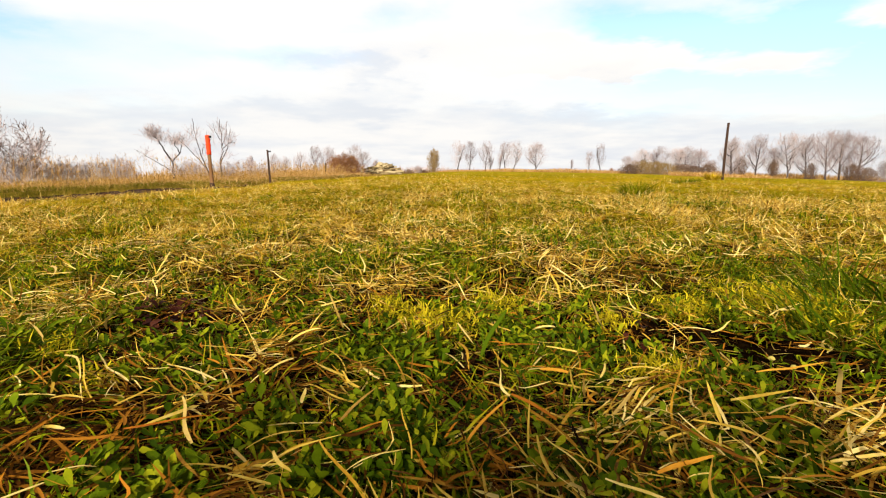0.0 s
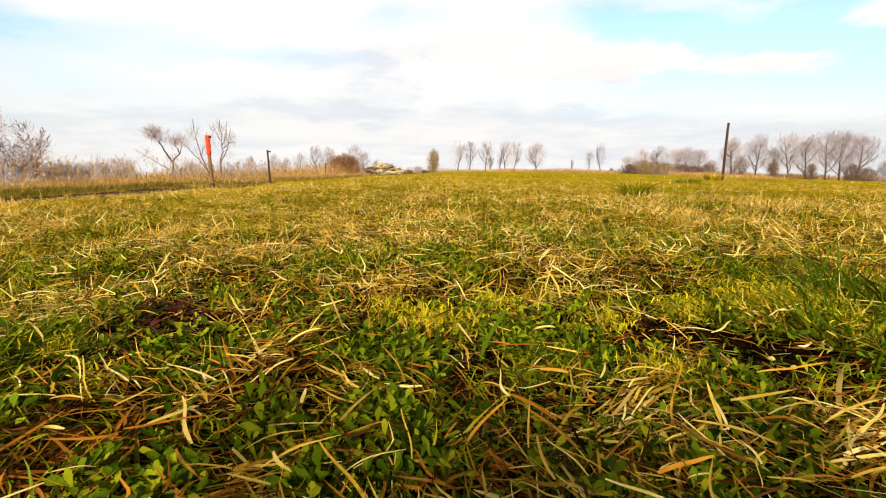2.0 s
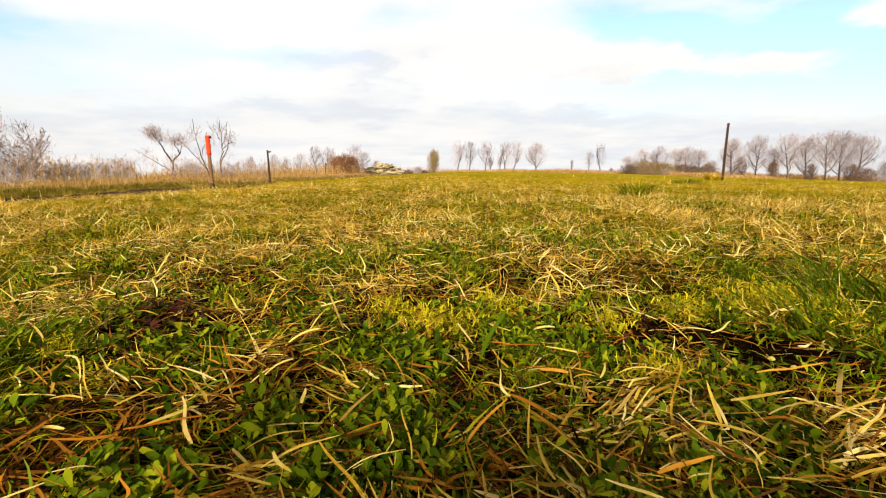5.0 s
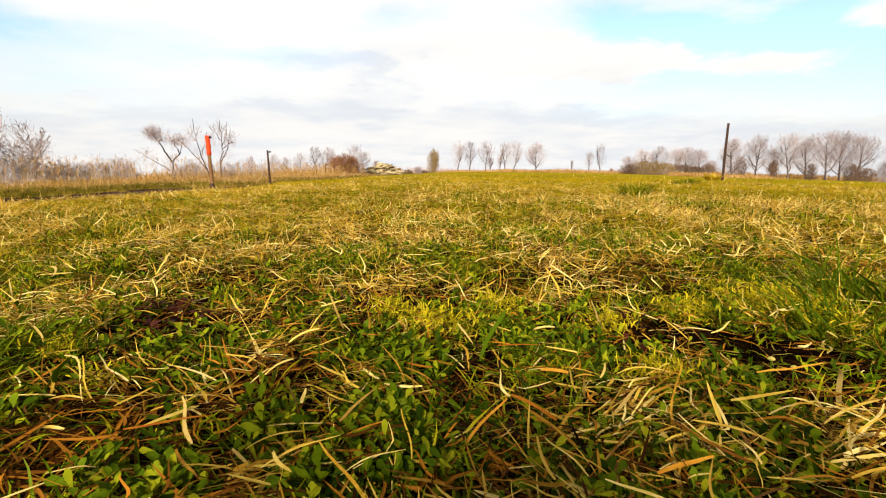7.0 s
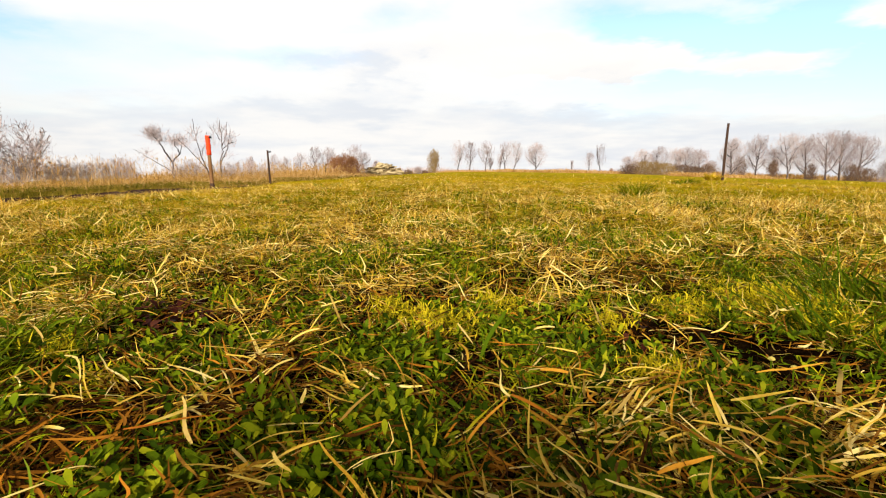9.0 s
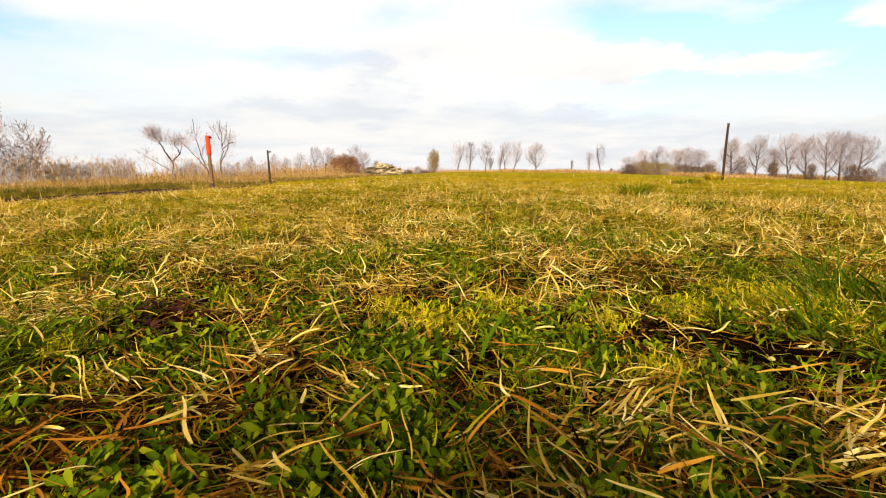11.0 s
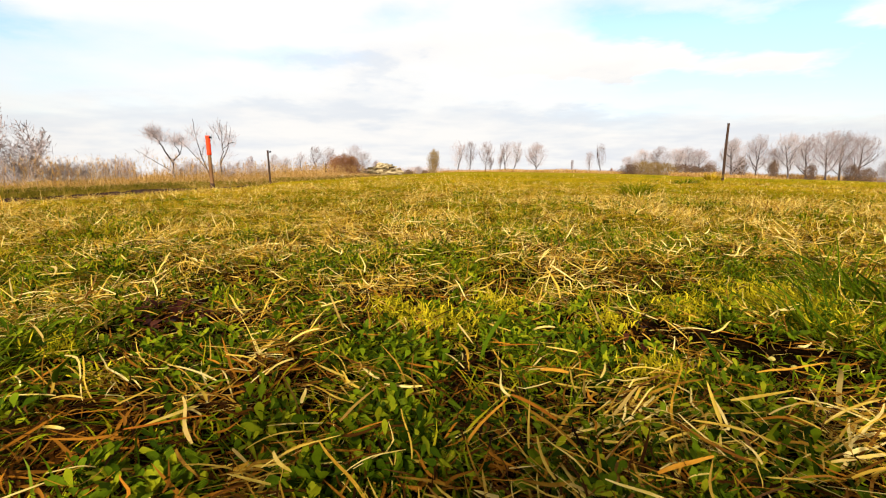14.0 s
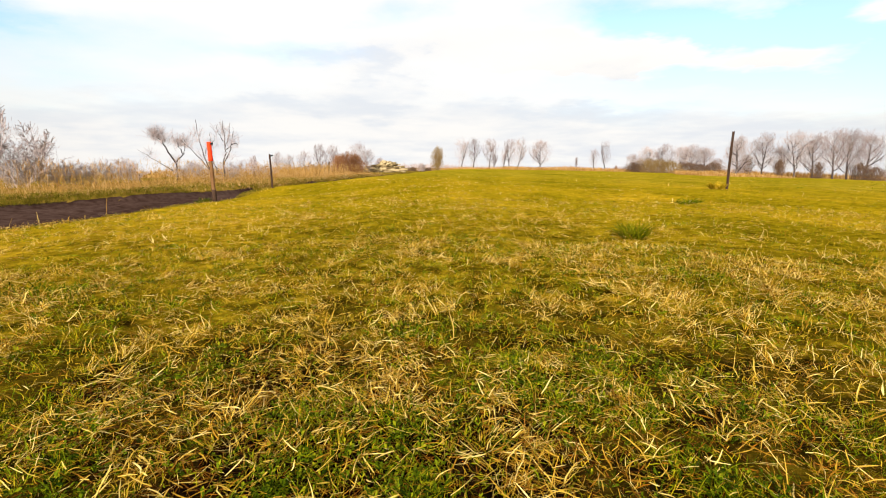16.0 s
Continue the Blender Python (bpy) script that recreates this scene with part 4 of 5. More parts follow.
# ---------------------------------------------------------------- verge and reeds beyond the track
reed, verge = Pile(), Pile()
for y0, y1, count, wd in ((2, 14, 10000, 0.009), (14, 30, 9000, 0.016), (30, 47, 6500, 0.032)):
    y = rng.uniform(y0, y1, count)
    d = track_left(y) + 0.22 - 0.24 * ease(y, 12, 15) + 8.0 * rng.random(count) ** 1.5
    x = track_mid(y) - d
    deep = d - track_left(y)
    tall = (0.24 + 0.28 * ease(deep, 0.7, 3.0)) * (0.35 + 1.2 * field_noise(x, y, 1.3, 71)) * rng.uniform(0.4, 1.25, count)
    reed.add(*blades(x, y, tall, wd * rng.uniform(0.25, 0.85, count), np.abs(rng.normal(0.55, 0.4, count)), rng.uniform(0, 1.6, count), rng.uniform(0, 6.28, count), 2, curl=0.3))
    # single taller stalks with feathery tops
    few = count // 8
    y = rng.uniform(y0, y1, few)
    d = track_left(y) + 1.1 + 7.0 * rng.random(few)
    x = track_mid(y) - d
    ok = rng.random(few) < 0.25 + 0.9 * ease(field_noise(x, y, 2.2, 77), 0.4, 0.7)
    x, y = keep(ok, x, y)
    few = len(x)
    tall = rng.uniform(0.4, 1.0, few)
    az, lean, bend = rng.uniform(0, 6.28, few), np.abs(rng.normal(0.08, 0.1, few)), rng.uniform(0, 0.25, few)
    reed.add(*blades(x, y, tall, np.full(few, wd * 0.5), lean, bend, az, 3, curl=0.08))
    for _ in range(5):
        tip = tall * rng.uniform(0.78, 0.98, few)
        reed.add(*blades(x + np.cos(az) * tip * (lean + 0.35 * bend), y + np.sin(az) * tip * (lean + 0.35 * bend), rng.uniform(0.08, 0.2, few), np.full(few, wd * 0.7),
                         np.abs(rng.normal(0.4, 0.3, few)), rng.uniform(0, 0.8, few), rng.uniform(0, 6.28, few), 2, lift=tip * 0.985))
    count = int(count * (1.0 if y0 < 10 else 0.15))
    y = rng.uniform(y0, y1, count)
    d = track_left(y) - 0.04 + 0.14 * field_noise(0 * y, y, 0.7, 73) + 0.9 * rng.random(count) ** 1.4
    x = track_mid(y) - d
    verge.add(*blades(x, y, rng.uniform(0.04, 0.17, count), wd * rng.uniform(0.6, 1.4, count), np.abs(rng.normal(0.5, 0.3, count)), rng.uniform(0, 0.8, count), rng.uniform(0, 6.28, count), 2))
    # ragged grass hanging over the near edge of the track
    y = rng.uniform(y0, y1, count // 2)
    x = track_mid(y) + track_right(y) + np.abs(rng.normal(0.0, 0.22, count // 2)) - 0.05
    n = len(x)
    verge.add(*blades(x, y, rng.uniform(0.008, 0.026, n) + 0.10 * ease(y, 11.5, 14.5) * rng.random(n), wd * rng.uniform(0.6, 1.3, n), np.abs(rng.normal(0.6, 0.3, n)), rng.uniform(0, 0.8, n), rng.uniform(0, 6.28, n), 2))
# belts of pale reeds at the meadow's far edge
for x0, x1, y0, y1, count, hi in ((14, 46, 104, 112, 5000, 0.8), (44, 58, 78, 90, 3000, 0.75), (54, 112, 87, 96, 6500, 1.15), (36, 50, 64, 72, 2600, 0.6), (-8, 30, 118, 126, 4000, 0.7), (-40, -14.5, 50, 90, 6000, 1.0)):
    x, y = rng.uniform(x0, x1, count), rng.uniform(y0, y1, count)
    reed.add(*blades(x, y, hi * rng.uniform(0.4, 1.1, count) * (0.5 + field_noise(x, y, 6, 75)), rng.uniform(0.05, 0.12, count), np.abs(rng.normal(0.15, 0.15, count)), rng.uniform(0, 0.6, count), rng.uniform(0, 6.28, count), 2))
reed.link("reed_bank", M_REED, "tall tan dry reeds and weeds along the track", "reeds")
verge.link("verge_grass", M_VERGE, "mixed green and brown grass on the track verge", "grass")


# ---------------------------------------------------------------- the aircraft at its place of take-off
def box(bm, lo, hi, bevel=0.0):
    verts = [bm.verts.new((x, y, z)) for x in (lo[0], hi[0]) for y in (lo[1], hi[1]) for z in (lo[2], hi[2])]
    for q in ((0, 1, 3, 2), (4, 6, 7, 5), (0, 4, 5, 1), (2, 3, 7, 6), (0, 2, 6, 4), (1, 5, 7, 3)):
        bm.faces.new([verts[i] for i in q])
    if bevel:
        bmesh.ops.bevel(bm, geom=list(bm.edges), offset=bevel, segments=2, affect="EDGES")
    return bm


def quadcopter():
    t = thing("quadcopter", "small black quadcopter standing on its legs in the grass", "drone", pose(0, -0.125, float(land(0, -0.125))))
    part("body", box(bmesh.new(), (-0.045, -0.10, 0.085), (0.045, 0.105, 0.135), 0.012), M_BLACK, t)
    part("battery", box(bmesh.new(), (-0.028, -0.075, 0.136), (0.028, 0.055, 0.168), 0.006), M_DARKPLASTIC, t, "dark blue battery pack on top")
    for sx in (-1, 1):
        for sy in (-1, 1):
            hub = Vector((0.125 * sx, 0.095 * sy if sy > 0 else -0.115, 0.140))
            bm = bmesh.new()
            rod(bm, (0.03 * sx, 0.05 * sy, 0.115), hub - Vector((0, 0, 0.018)), 0.010, 0.008, 10, 0, 3, 2)
            arm = part("arm", bm, M_BLACK, t)
            bm = bmesh.new()
            rod(bm, hub - Vector((0, 0, 0.026)), hub + Vector((0, 0, 0.004)), 0.014, 0.014, 14, 0, 2, 3)
            part("motor", bm, M_DARKPLASTIC, arm)
            bm = bmesh.new()
            rod(bm, hub - Vector((0, 0, 0.02)), Vector((hub.x * 1.05, hub.y * 1.05, 0.0)), 0.006, 0.004, 8, 0, 2, 4)
            part("leg", bm, M_BLACK, t)
            bm = bmesh.new()
            for side in (-1, 1):
                rows = []
                for k in range(7):
                    q = 0.008 + 0.094 * k / 6
                    w = 0.006 + 0.014 * math.sin(math.pi * min(1, 0.25 + 0.75 * k / 6))
                    rows.append([bm.verts.new((hub.x + side * q, hub.y + e * w * side, hub.z + 0.010 + h * 0.0008 - e * 0.003 * (1 - k / 7))) for e, h in ((-0.5, -1), (0.5, -1), (0.5, 1), (-0.5, 1))])
                for a, b in zip(rows, rows[1:]):
                    for e in range(4):
                        bm.faces.new((a[e], a[(e + 1) % 4], b[(e + 1) % 4], b[e]))
                bm.faces.new(rows[0][::-1])
                bm.faces.new(rows[-1])
            prop = part("propeller", bm, M_DARKPLASTIC, t, "dark blue two-bladed propeller")
            bm = bmesh.new()
            rod(bm, hub + Vector((0, 0, 0.004)), hub + Vector((0, 0, 0.016)), 0.008, 0.005, 10, 0, 1, 5)
            part("hub", bm, M_BLACK, prop)


# ---------------------------------------------------------------- posts
def rod(bm, p0, p1, r0, r1, sides=10, wob=0.0, rings=6, seed=1):
    """A slightly crooked round bar from p0 to p1."""
    rr = random.Random(seed)
    p0, p1 = Vector(p0), Vector(p1)
    ax = (p1 - p0).normalized()
    u = ax.orthogonal().normalized()
    w = ax.cross(u)
    loops = []
    for i in range(rings + 1):
        s = i / rings
        c = p0.lerp(p1, s) + (u * rr.uniform(-wob, wob) + w * rr.uniform(-wob, wob)) * (1 if 0 < i < rings else 0.3)
        r = r0 + (r1 - r0) * s
        loops.append([bm.verts.new(c + (u * math.cos(2 * math.pi * k / sides) + w * math.sin(2 * math.pi * k / sides)) * r * rr.uniform(0.94, 1.06)) for k in range(sides)])
    for a, b in zip(loops, loops[1:]):
        for k in range(sides):
            bm.faces.new((a[k], a[(k + 1) % sides], b[(k + 1) % sides], b[k]))
    bm.faces.new(loops[0][::-1])
    bm.faces.new(loops[-1])
    for f in bm.faces:
        f.smooth = len(f.verts) == 4
    return loops


def marker_post():
    x, y = -5.76, 11.14
    z = float(land(x, y))
    t = thing("marker_post", "weathered wooden post with bright orange-red band on top", "post", pose(x, y, z))
    h = 1.007 - z
    bm = bmesh.new()
    rod(bm, (0.02, 0, -0.25), (0, 0, h - 0.02), 0.048, 0.040, 12, 0.004, 9, 3)
    part("post", bm, M_POST, t)
    bm = bmesh.new()
    rod(bm, (0.004, 0, h - 0.46), (0, 0, h), 0.053, 0.052, 14, 0.003, 8, 4)
    bm2 = bmesh.new()
    rod(bm2, (0.02, 0, -0.1), (0.014, 0, 0.32), 0.056, 0.050, 12, 0.003, 4, 9)
    part("foot", bm2, M_DARKPOST, t, "dark damp lower end")
    part("band", bm, M_ORANGE, t, "bright orange-red painted band")
    bm = bmesh.new()
    rod(bm, (0.05, -0.03, h - 0.045), (0.105, -0.05, h - 0.04), 0.022, 0.026, 10, 0, 2, 5)
    part("insulator", bm, M_BLACK, t, "small black insulator")


def fence_post(x, y, top, rad, label, lean=0.0, knob=True):
    z = float(land(x, y))
    t = thing("fence_post", label, "post", pose(x, y, z), "fence posts")
    bm = bmesh.new()
    rod(bm, (0, 0, -0.25), (lean, 0, top - z), rad * 1.08, rad * 0.94, 10, 0.004, 8, int(abs(x) * 100))
    part("post", bm, M_DARKPOST, t)
    if knob:
        bm = bmesh.new()
        rod(bm, (lean + rad * 0.6, 0, top - z - 0.06), (lean + rad * 0.6 + 0.09, -0.02, top - z - 0.045), 0.020, 0.026, 10, 0, 2, 7)
        part("insulator", bm, M_BLACK, t, "small black insulator")
    return t


for row in ((0.207, 0.263, 0.024, 0.0024), (0.216, 0.256, 0.022, 0.0021)):
    flower_bud(*row)
quadcopter()
marker_post()


def stump(x, y):
    """A short broken stub of a post."""
    z = float(land(x, y))
    t = thing("stump", "short dark broken wooden stump in the verge grass", "stump", pose(x, y, z))
    bm = bmesh.new()
    rod(bm, (0, 0, -0.1), (-0.05, 0.01, 0.17), 0.052, 0.040, 10, 0.006, 5, 14)
    for v in bm.verts:
        if v.co.z > 0.12:
            v.co.z += 0.035 * math.sin(37 * v.co.x + 23 * v.co.y)
    part("stub", bm, M_DARKPOST, t)


stump(-6.02, 11.25)
fence_post(-5.73, 14.87, 0.83, 0.031, "dark weathered fence post with an insulator beside the track", -0.03)
fence_post(6.425, 10.32, 1.215, 0.026, "tall dark fence post standing alone in the meadow", 0.01, False)
fence_post(-10.4, 40.0, 0.85, 0.07, "short grey fence post among the reeds", 0.0, False)


# ---------------------------------------------------------------- log pile
def log_pile(x, y):
    t = thing("log_pile", "heap of pale peeled logs beside the dirt track", "log pile", pose(x, y, float(land(x, y)), 0, 0, 4))
    rr = random.Random(5)
    n = 0
    for row, (lo, hi, count) in enumerate(((-3.6, 3.8, 17), (-3.5, 3.8, 16), (-3.2, 3.7, 15), (-2.8, 3.5, 14), (-2.1, 3.1, 12), (-1.5, 2.5, 9), (-0.6, 1.4, 4))):
        for i in range(count):
            r = rr.uniform(0.11, 0.19)
            L = min(rr.uniform(1.3, 2.7), hi - lo)
            yaw = rr.gauss(0, 0.25) + (1.1 if rr.random() < 0.14 else 0)
            d = Vector((math.cos(yaw), math.sin(yaw), rr.gauss(0, 0.07))) * L / 2
            c = Vector((rr.uniform(lo + abs(d.x), hi - abs(d.x)), rr.uniform(-1.1, 0.9) * (1 - row / 10), 0.14 + row * 0.25 + rr.uniform(-0.07, 0.07)))
            c.z = max(c.z, abs(d.z) + 0.08)
            bm = bmesh.new()
            rod(bm, c - d, c + d, r, r * rr.uniform(0.7, 0.95), 9, 0.02, 3, n)
            part("log", bm, M_LOG, t)
            n += 1


log_pile(-10.0, 72)


# ---------------------------------------------------------------- trees
def grow(seed, height, spread, levels=4, forks=4, trunk_r=None, clear=0.25, up=0.25, wig=0.25, tip=0.02, stems=1, shape=0.75, sub=5):
    """Branches of a bare tree: lists of (points, radii, level)."""
    rr = random.Random(seed)
    trunk_r = trunk_r or height * 0.022
    out = []

    def branch(p, d, length, r, level):
        steps = (5, 4, 3, 1)[min(level, 3)]
        pts, rad = [p.copy()], [r]
        for i in range(steps):
            j = Vector((rr.gauss(0, 1), rr.gauss(0, 1), rr.gauss(0, 1))) * wig * (0.35 if level == 0 else 1)
            d = (d + j * 0.5 + Vector((0, 0, up * (0.15 if level == 0 else 0.5)))).normalized()
            p = p + d * length / steps
            pts.append(p.copy())
            rad.append(max(tip, r * (1 - 0.8 * (i + 1) / steps)))
        out.append((pts, rad, level))
        if level >= levels:
            return
        count = forks * (3 if level == 0 else 1) + rr.randint(0, 2) if level < 2 else sub
        for i in range(count):
            s = (clear + (1 - clear) * (i + rr.random()) / count) if level == 0 else rr.uniform(0.2, 1.0)
            k = min(steps - 1, int(s * steps))
            q = pts[k].lerp(pts[k + 1], s * steps - k)
            ax = (pts[k + 1] - pts[k]).normalized()
            az = rr.uniform(0, 2 * math.pi)
            u = ax.orthogonal().normalized()
            side = u * math.cos(az) + ax.cross(u) * math.sin(az)
            ang = rr.uniform(0.45, 1.0) * spread
            nd = (ax * math.cos(ang) + side * math.sin(ang)).normalized()
            nl = length * rr.uniform(0.35, 0.6) * ((1.25 - shape * s) if level == 0 else 1.0)
            branch(q, nd, nl, max(tip, rad[k] * 0.55), level + 1)

    for _ in range(stems):
        a = rr.uniform(0, 6.28)
        tilt = 0.06 if stems == 1 else rr.uniform(0.1, 0.55) * spread
        d = Vector((math.cos(a) * tilt, math.sin(a) * tilt, 1)).normalized()
        branch(Vector((0, 0, -0.15)) + Vector((math.cos(a), math.sin(a), 0)) * (0 if stems == 1 else trunk_r * 2), d,
               height * (0.86 if stems == 1 else rr.uniform(0.6, 0.95)), trunk_r if stems == 1 else trunk_r * 0.7, 0)
    return out


def tubes(branches, sides):
    V, F, n = [], [], 0
    ang = np.linspace(0, 2 * np.pi, sides + 1)[:-1]
    for pts, rad, _ in branches:
        P = np.array([tuple(p) for p in pts])
        ax = P[-1] - P[0]
        ax /= np.linalg.norm(ax) + 1e-9
        u = np.cross(ax, (0.31, 0.87, 0.38))
        u /= np.linalg.norm(u) + 1e-9
        w = np.cross(ax, u)
        ringv = np.cos(ang)[:, None] * u + np.sin(ang)[:, None] * w
        V.append((P[:, None] + ringv[None] * np.array(rad)[:, None, None]).reshape(-1, 3))
        i = np.arange(len(P) - 1)[:, None] * sides + np.arange(sides)[None]
        j = np.arange(len(P) - 1)[:, None] * sides + (np.arange(sides) + 1)[None] % sides
        F.append(np.stack([i, j, j + sides, i + sides], -1).reshape(-1, 4) + n)
        n += len(P) * sides
    return np.concatenate(V), np.concatenate(F)


def egg(t, base, mid):
    """Half width of a crown at the height t, of a greatest half width of one."""
    q = np.where(t < mid, (t - mid) / (mid - base), (t - mid) / (1 - mid))
    return np.clip(1 - np.abs(q) ** 2.4, 0, 1) ** 0.5


def spray(seed, height, wide, base, mid, fill, reach, thick):
    """Fine twigs that end inside an egg-shaped crown, most of them near its outside."""
    g = np.random.default_rng(seed)
    long = reach * height
    n = int(fill * 0.78 * wide * height * (1 - base) / (long * 1.6 * thick))
    t = base + (1 - base) * g.random(n) ** 0.75
    a = g.uniform(0, 2 * np.pi, n)
    lump = 0.84 + 0.20 * np.sin(3 * a + seed) * np.sin(9 * t + seed * 1.7) + 0.14 * np.sin(5 * a - 13 * t + seed) + g.normal(0, 0.10, n)
    q = g.random(n) ** 0.45 * egg(t, base, mid) * lump
    tip = np.stack([q * wide / 2 * np.cos(a), q * wide / 2 * np.sin(a), (t * (0.95 + 0.07 * np.sin(4 * a + 2 * seed)) + g.normal(0, 0.025, n)) * height], -1)
    d = np.stack([0.6 * q * np.cos(a), 0.6 * q * np.sin(a), np.full(n, 0.8)], -1) + g.normal(0, 0.32, (n, 3))
    d /= np.linalg.norm(d, axis=1)[:, None]
    root = tip - d * (long * g.uniform(0.5, 1.3, n))[:, None]
    root[:, 2] = np.maximum(root[:, 2], 0.02)
    u = np.cross(d, (0.31, 0.87, 0.38))
    u /= np.linalg.norm(u, axis=1)[:, None] + 1e-9
    w = np.cross(d, u)
    rows = []
    for p, r in ((root, thick), (tip, thick * 0.45)):
        for k in range(3):
            rows.append(p + (u * math.cos(2.094 * k) + w * math.sin(2.094 * k)) * r)
    f = np.array([(0, 1, 4, 3), (1, 2, 5, 4), (2, 0, 3, 5)])
    return np.stack(rows, 1).reshape(-1, 3), (np.arange(n)[:, None, None] * 6 + f[None]).reshape(-1, 4)


def tree(x, y, height, label, seed, bark=None, twig=None, name="bare_tree", category="tree", group="bare trees", crown=None, fuzz=None, **kw):
    z = float(land(x, y))
    t = thing(name, label, category, pose(x, y, z, 0, 0, seed * 47 % 360), group)
    br = grow(seed, height, **kw)
    top = max(p[2] for pts, _, _ in br for p in pts)
    k = height / top
    reach = sorted(max(abs(p.x), abs(p.y)) for pts, _, _ in br for p in pts)
    wide = crown / 2 / reach[int(len(reach) * 0.92)] if crown else k
    for pts, _, _ in br:
        for p in pts:
            p.xy, p.z = p.xy * wide, p.z * k
            if fuzz:
                most = crown / 2 * 1.05 * max(0.06, float(egg(np.array(min(0.93, p.z / height)), fuzz[0] - 0.12, fuzz[1])))
                p.xy = p.xy * (most * math.tanh(p.xy.length / most) / max(1e-6, p.xy.length))
    for b in br:
        if b[2] == 0:
            link_mesh("trunk" if category == "tree" and kw.get("stems", 1) == 1 else "stem", *tubes([b], 7), bark or M_BARK, t)
        elif b[2] == 1 and category == "tree":
            link_mesh("limb", *tubes([b], 5), bark or M_BARK, t)
    fine = [b for b in br if b[2] > (1 if category == "tree" else 0)]
    if fine or fuzz:
        v, f = tubes(fine, 3) if fine else (np.zeros((0, 3)), np.zeros((0, 4), int))
        if fuzz:
            v2, f2 = spray(seed, height, crown, *fuzz)
            v, f = np.concatenate([v, v2]), np.concatenate([f, f2 + len(v)])
        link_mesh("crown", v, f, twig or M_TWIG, t, "fine bare twigs")
    return t


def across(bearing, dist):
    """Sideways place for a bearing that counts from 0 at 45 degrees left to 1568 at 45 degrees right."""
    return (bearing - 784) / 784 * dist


FAR = "far row of bare winter trees"
# fuzz: lowest twigs and widest place as shares of the height, fill, twig length as a share of the height, twig radius
POPLAR = dict(spread=0.6, levels=3, forks=4, up=0.5, wig=0.24, tip=0.016, clear=0.22, sub=4, trunk_r=0.14, fuzz=(0.20, 0.80, 0.32, 0.13, 0.013))
VASE = dict(spread=0.8, levels=3, forks=5, up=0.32, wig=0.22, tip=0.013, clear=0.16, sub=4, trunk_r=0.17, fuzz=(0.24, 0.66, 0.62, 0.09, 0.012))
ROUND = dict(spread=0.9, levels=3, forks=5, up=0.28, wig=0.24, tip=0.013, clear=0.16, sub=4, trunk_r=0.16, fuzz=(0.22, 0.60, 0.62, 0.09, 0.012))
SPARSE = dict(spread=0.6, levels=2, forks=3, up=0.4, wig=0.28, tip=0.014, clear=0.3, sub=4, trunk_r=0.14, fuzz=(0.30, 0.72, 0.50, 0.10, 0.012))
SAPLING = dict(spread=0.8, levels=2, forks=4, up=0.4, wig=0.24, tip=0.010, clear=0.2, sub=5, trunk_r=0.06, fuzz=(0.15, 0.62, 0.50, 0.13, 0.009))
BUSH = dict(spread=0.9, levels=1, forks=2, up=0.3, wig=0.3, tip=0.014, stems=9, clear=0.03, trunk_r=0.04, fuzz=(-0.15, 0.32, 1.5, 0.28, 0.014))

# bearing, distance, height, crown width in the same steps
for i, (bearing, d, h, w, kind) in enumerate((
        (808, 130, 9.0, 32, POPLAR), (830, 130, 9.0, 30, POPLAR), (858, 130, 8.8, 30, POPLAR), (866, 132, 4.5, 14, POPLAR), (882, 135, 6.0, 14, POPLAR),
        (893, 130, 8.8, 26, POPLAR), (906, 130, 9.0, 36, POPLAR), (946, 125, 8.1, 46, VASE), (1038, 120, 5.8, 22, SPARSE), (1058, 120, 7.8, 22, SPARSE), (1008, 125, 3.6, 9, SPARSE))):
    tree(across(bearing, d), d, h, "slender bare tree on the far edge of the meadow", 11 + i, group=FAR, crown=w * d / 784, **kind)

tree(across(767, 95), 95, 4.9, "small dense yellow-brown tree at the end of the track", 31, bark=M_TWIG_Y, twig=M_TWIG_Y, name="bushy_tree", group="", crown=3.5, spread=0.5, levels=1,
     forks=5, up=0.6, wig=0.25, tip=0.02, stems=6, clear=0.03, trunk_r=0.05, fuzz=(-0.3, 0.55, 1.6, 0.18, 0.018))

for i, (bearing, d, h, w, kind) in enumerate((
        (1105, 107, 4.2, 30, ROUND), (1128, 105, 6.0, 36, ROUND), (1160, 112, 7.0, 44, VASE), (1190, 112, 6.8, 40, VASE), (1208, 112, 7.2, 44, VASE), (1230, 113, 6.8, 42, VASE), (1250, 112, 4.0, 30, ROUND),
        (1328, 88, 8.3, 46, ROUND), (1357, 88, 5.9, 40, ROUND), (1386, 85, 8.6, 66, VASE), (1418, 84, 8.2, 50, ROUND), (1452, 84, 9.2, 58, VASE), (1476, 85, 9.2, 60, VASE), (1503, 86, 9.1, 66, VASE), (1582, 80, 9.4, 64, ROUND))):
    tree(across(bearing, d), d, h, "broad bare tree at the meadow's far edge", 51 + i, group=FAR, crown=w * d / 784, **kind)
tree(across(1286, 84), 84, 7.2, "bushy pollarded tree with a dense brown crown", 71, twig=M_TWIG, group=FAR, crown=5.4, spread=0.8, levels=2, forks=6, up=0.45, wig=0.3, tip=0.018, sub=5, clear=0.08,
     trunk_r=0.2, fuzz=(0.0, 0.48, 1.0, 0.13, 0.014))

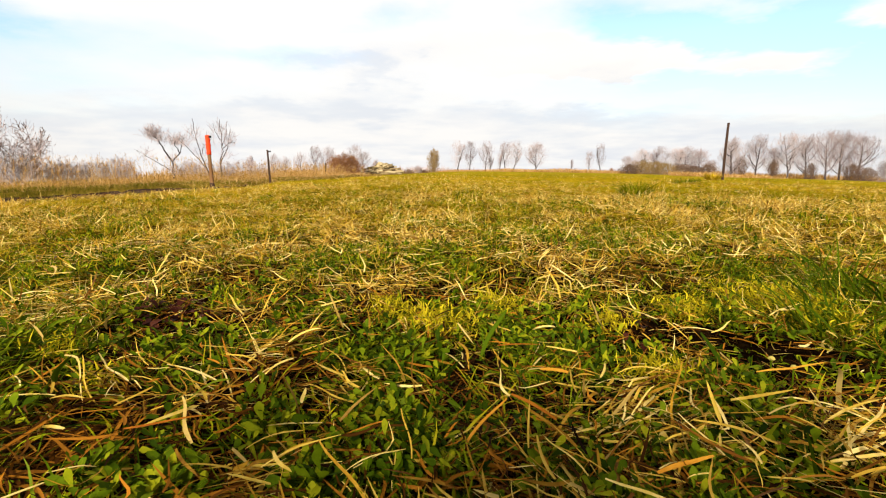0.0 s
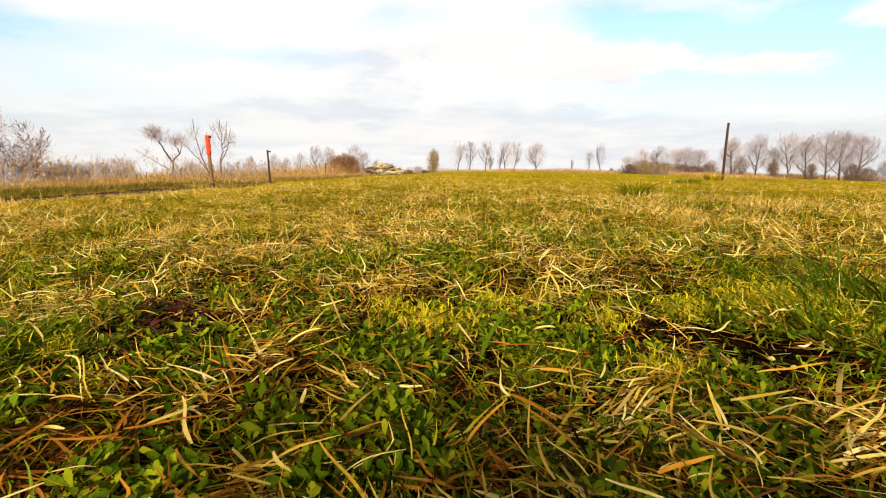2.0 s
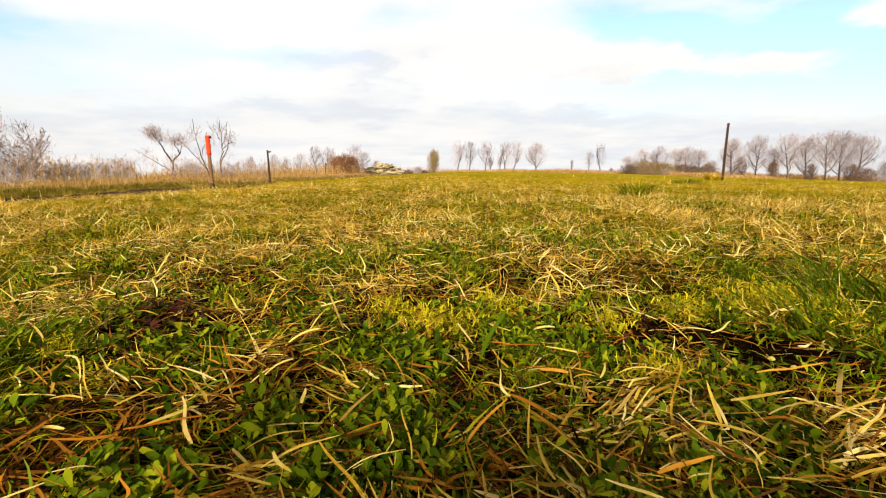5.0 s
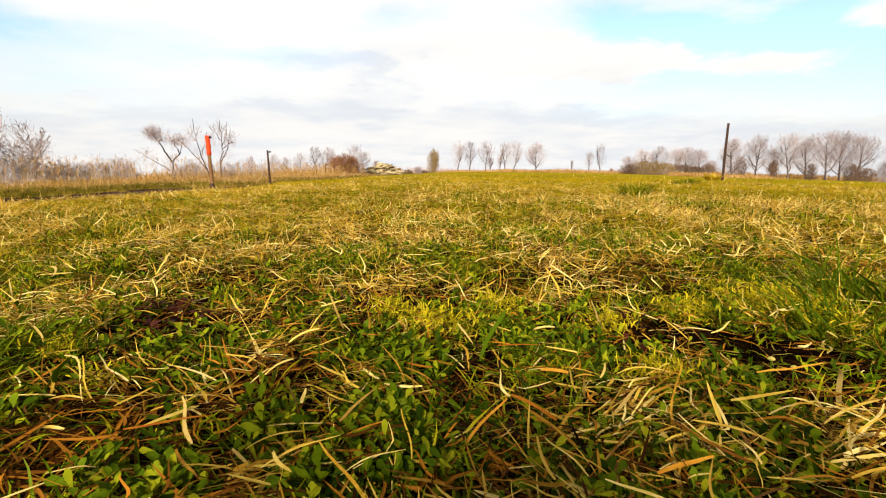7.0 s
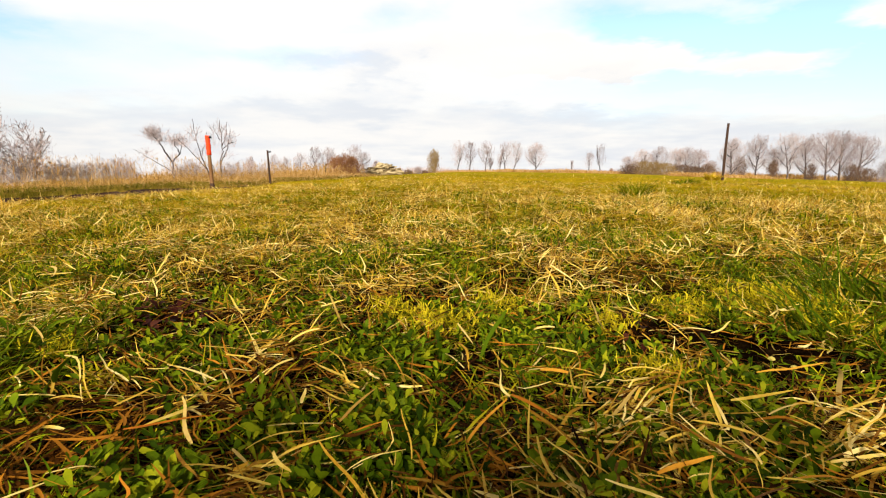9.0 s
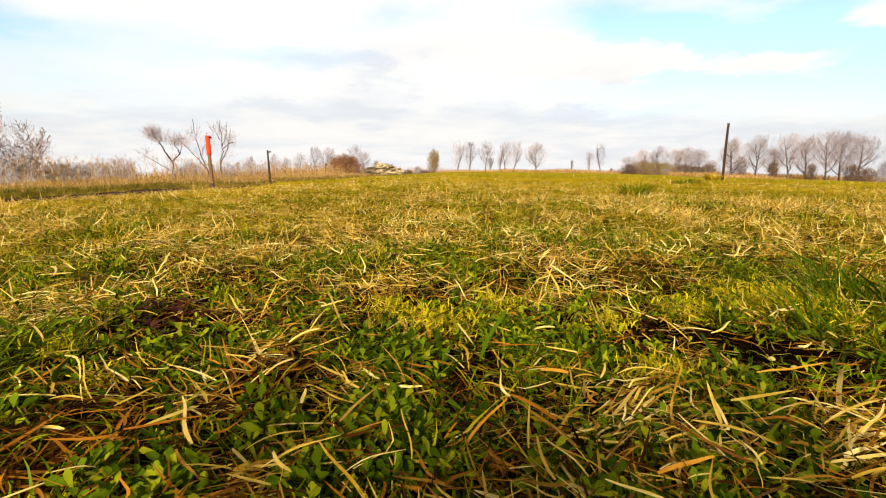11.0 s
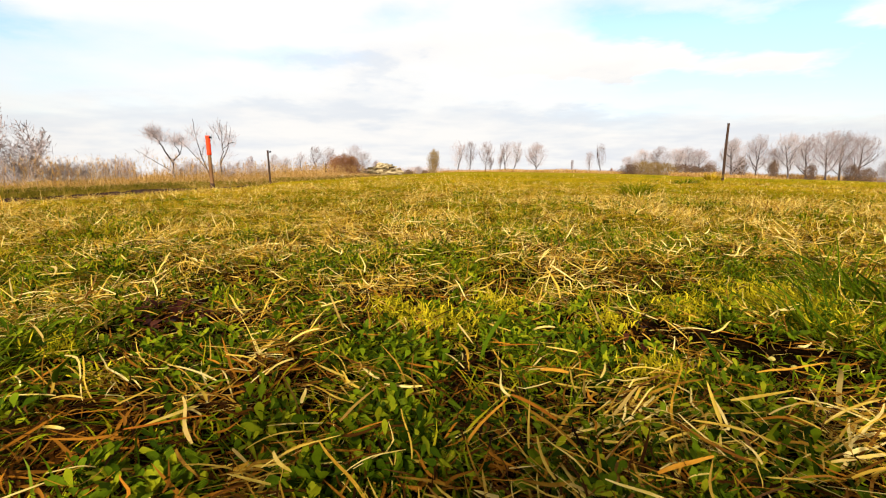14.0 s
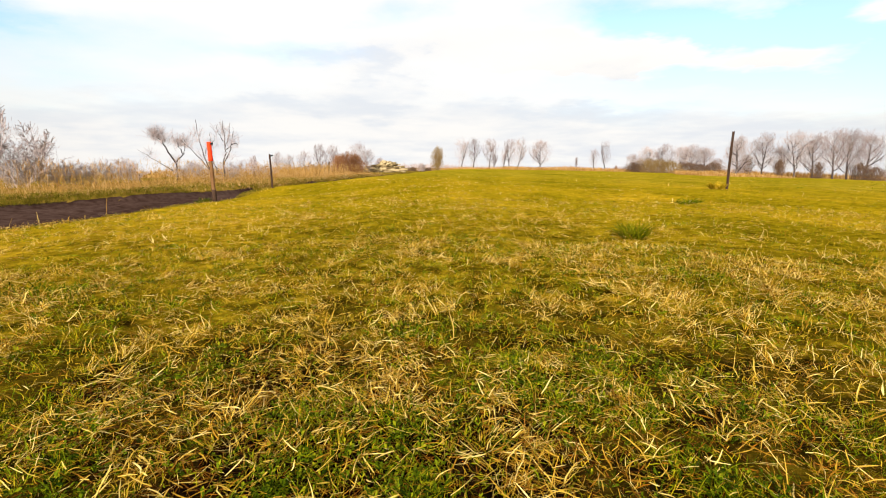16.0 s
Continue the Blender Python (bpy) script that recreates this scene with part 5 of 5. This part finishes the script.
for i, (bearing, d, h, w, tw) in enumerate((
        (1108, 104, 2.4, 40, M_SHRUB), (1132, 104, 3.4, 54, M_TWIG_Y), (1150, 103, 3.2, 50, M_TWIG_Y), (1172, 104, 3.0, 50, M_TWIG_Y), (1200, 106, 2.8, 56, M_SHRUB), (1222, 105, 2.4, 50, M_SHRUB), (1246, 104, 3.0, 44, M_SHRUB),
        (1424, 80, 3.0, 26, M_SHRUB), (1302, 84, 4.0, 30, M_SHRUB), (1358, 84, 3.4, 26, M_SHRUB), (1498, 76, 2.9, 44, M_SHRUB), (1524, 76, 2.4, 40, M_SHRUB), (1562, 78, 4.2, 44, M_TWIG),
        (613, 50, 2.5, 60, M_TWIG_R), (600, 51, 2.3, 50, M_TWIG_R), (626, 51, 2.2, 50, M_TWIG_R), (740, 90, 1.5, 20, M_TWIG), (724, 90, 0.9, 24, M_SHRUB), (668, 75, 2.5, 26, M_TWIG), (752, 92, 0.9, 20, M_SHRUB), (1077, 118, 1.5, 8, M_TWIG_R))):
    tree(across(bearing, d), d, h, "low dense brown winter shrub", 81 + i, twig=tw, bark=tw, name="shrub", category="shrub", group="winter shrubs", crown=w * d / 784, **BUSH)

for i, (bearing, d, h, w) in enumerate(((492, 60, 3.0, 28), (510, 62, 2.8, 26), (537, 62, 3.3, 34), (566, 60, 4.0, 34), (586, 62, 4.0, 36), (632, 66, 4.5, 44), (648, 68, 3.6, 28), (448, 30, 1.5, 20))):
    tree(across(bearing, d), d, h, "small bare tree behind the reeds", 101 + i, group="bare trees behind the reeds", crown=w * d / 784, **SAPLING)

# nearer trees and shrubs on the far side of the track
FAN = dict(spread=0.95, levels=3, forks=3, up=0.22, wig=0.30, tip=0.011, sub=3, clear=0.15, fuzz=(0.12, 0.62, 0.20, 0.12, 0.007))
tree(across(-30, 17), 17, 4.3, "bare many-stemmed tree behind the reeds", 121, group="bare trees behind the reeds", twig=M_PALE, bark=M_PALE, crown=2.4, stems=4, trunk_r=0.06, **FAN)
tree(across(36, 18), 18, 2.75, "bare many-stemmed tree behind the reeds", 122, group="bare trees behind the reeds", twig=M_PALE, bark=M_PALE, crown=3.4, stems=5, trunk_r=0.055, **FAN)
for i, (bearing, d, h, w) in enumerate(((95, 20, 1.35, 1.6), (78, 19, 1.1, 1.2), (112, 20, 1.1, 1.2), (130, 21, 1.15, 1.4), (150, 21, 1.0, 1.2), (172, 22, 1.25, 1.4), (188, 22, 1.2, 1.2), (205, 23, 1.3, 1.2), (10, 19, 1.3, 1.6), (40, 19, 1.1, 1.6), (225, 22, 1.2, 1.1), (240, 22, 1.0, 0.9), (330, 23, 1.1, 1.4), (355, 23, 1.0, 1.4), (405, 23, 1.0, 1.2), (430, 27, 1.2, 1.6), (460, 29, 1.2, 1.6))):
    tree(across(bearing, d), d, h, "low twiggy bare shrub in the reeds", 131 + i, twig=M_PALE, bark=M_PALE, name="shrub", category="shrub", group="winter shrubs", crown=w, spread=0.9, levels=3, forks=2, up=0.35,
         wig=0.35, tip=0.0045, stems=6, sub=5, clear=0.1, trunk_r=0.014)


def crooked_shrub(x, y, label, stems, tufts, seed, tall=1.0):
    """Crooked stems through given points (sideways, up), with sprays of twigs (sideways, up, reach, count)."""
    rr = random.Random(seed)
    stems = [([(a, b * tall) for a, b in pts], r) for pts, r in stems]
    tufts = [(a, b * tall, c, d) for a, b, c, d in tufts]
    t = thing("bare_shrub", label, "shrub", pose(x, y, float(land(x, y))), "winter shrubs")
    for pts, r in stems:
        line = []
        for (a, b), (c, d) in zip(pts, pts[1:]):
            for q in range(4):
                line.append(Vector((a + (c - a) * q / 4 + rr.gauss(0, 0.012), rr.gauss(0, 0.05), b + (d - b) * q / 4)))
        line.append(Vector((pts[-1][0], 0, pts[-1][1])))
        n = len(line)
        link_mesh("stem", *tubes([(line, [max(0.005, r * (1 - 0.75 * k / n)) for k in range(n)], 0)], 6), M_BARK, t)
    br = []
    for cx, cz, reach, count in tufts:
        for _ in range(int(count * 1.6)):
            a = rr.gauss(0, 0.75)
            p = Vector((cx + rr.gauss(0, reach * 0.28), rr.gauss(0, reach * 0.25), cz + rr.gauss(0, reach * 0.22)))
            d = Vector((math.sin(a), rr.gauss(0, 0.5), abs(math.cos(a)) * 0.9 + 0.1)).normalized()
            pts = [p]
            for _k in range(3):
                d = (d + Vector((rr.gauss(0, 0.25), rr.gauss(0, 0.25), rr.gauss(0.05, 0.2)))).normalized()
                pts.append(pts[-1] + d * reach * rr.uniform(0.2, 0.38))
            br.append((pts, [0.009, 0.008, 0.007, 0.005], 2))
    link_mesh("crown", *tubes(br, 3), M_PALE, t, "fine bare twigs")


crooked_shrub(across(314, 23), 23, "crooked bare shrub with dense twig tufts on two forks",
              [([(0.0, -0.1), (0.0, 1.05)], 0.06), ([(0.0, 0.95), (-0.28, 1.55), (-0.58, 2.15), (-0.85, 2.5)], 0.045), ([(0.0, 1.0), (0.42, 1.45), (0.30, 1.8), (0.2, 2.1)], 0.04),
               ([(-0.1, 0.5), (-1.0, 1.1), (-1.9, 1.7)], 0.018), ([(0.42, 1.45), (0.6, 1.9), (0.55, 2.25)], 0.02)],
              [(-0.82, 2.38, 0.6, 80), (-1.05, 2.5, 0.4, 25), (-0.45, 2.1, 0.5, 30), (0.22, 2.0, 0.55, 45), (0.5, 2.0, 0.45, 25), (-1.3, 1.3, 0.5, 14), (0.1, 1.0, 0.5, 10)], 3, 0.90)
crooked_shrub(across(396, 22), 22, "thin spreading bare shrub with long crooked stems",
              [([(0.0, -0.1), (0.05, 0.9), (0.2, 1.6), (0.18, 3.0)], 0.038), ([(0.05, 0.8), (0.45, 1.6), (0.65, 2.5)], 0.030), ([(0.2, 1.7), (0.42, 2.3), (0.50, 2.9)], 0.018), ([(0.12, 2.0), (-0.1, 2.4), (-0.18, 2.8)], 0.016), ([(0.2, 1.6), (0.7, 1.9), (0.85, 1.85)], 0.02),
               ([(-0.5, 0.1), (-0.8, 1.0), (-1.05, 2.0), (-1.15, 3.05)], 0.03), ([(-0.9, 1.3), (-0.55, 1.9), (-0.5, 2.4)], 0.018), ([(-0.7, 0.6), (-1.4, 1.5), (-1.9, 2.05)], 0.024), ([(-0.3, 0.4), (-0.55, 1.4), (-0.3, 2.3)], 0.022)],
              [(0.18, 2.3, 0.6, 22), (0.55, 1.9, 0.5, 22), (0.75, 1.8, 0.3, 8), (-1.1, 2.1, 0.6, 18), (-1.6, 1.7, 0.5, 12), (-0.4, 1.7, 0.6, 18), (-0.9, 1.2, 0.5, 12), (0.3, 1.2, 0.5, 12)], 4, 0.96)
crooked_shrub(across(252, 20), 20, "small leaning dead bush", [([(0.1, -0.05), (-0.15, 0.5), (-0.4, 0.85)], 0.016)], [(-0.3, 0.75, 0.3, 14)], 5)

# far hedges and woods on the horizon
wood = Pile()
n = 9000
a = rng.uniform(-1.0, 1.0, n)
d = rng.uniform(260, 420, n)
x, y = d * np.tan(a), d
tall = 5.5 * (0.15 + 0.85 * field_noise(x, 0 * x, 28, 81) ** 1.5) * (0.5 + 0.5 * field_noise(x, y, 9, 83)) * rng.uniform(0.4, 1.1, n)
wood.add(*blades(x, y, tall, rng.uniform(0.2, 0.45, n), np.abs(rng.normal(0.1, 0.2, n)), rng.uniform(-0.2, 0.5, n), rng.uniform(0, 6.28, n), 2))
n = 9000
x, y = rng.uniform(30, 150, n), rng.uniform(112, 128, n)
wood.add(*blades(x, y, 1.9 * (0.35 + 0.65 * field_noise(x, 0 * x, 9, 85)) * rng.uniform(0.4, 1.1, n), rng.uniform(0.08, 0.16, n), np.abs(rng.normal(0.1, 0.25, n)), rng.uniform(-0.2, 0.5, n), rng.uniform(0, 6.28, n), 2))
wood.link("far_woods", M_TWIG, "distant grey-brown hedges and woods along the horizon", "woods")
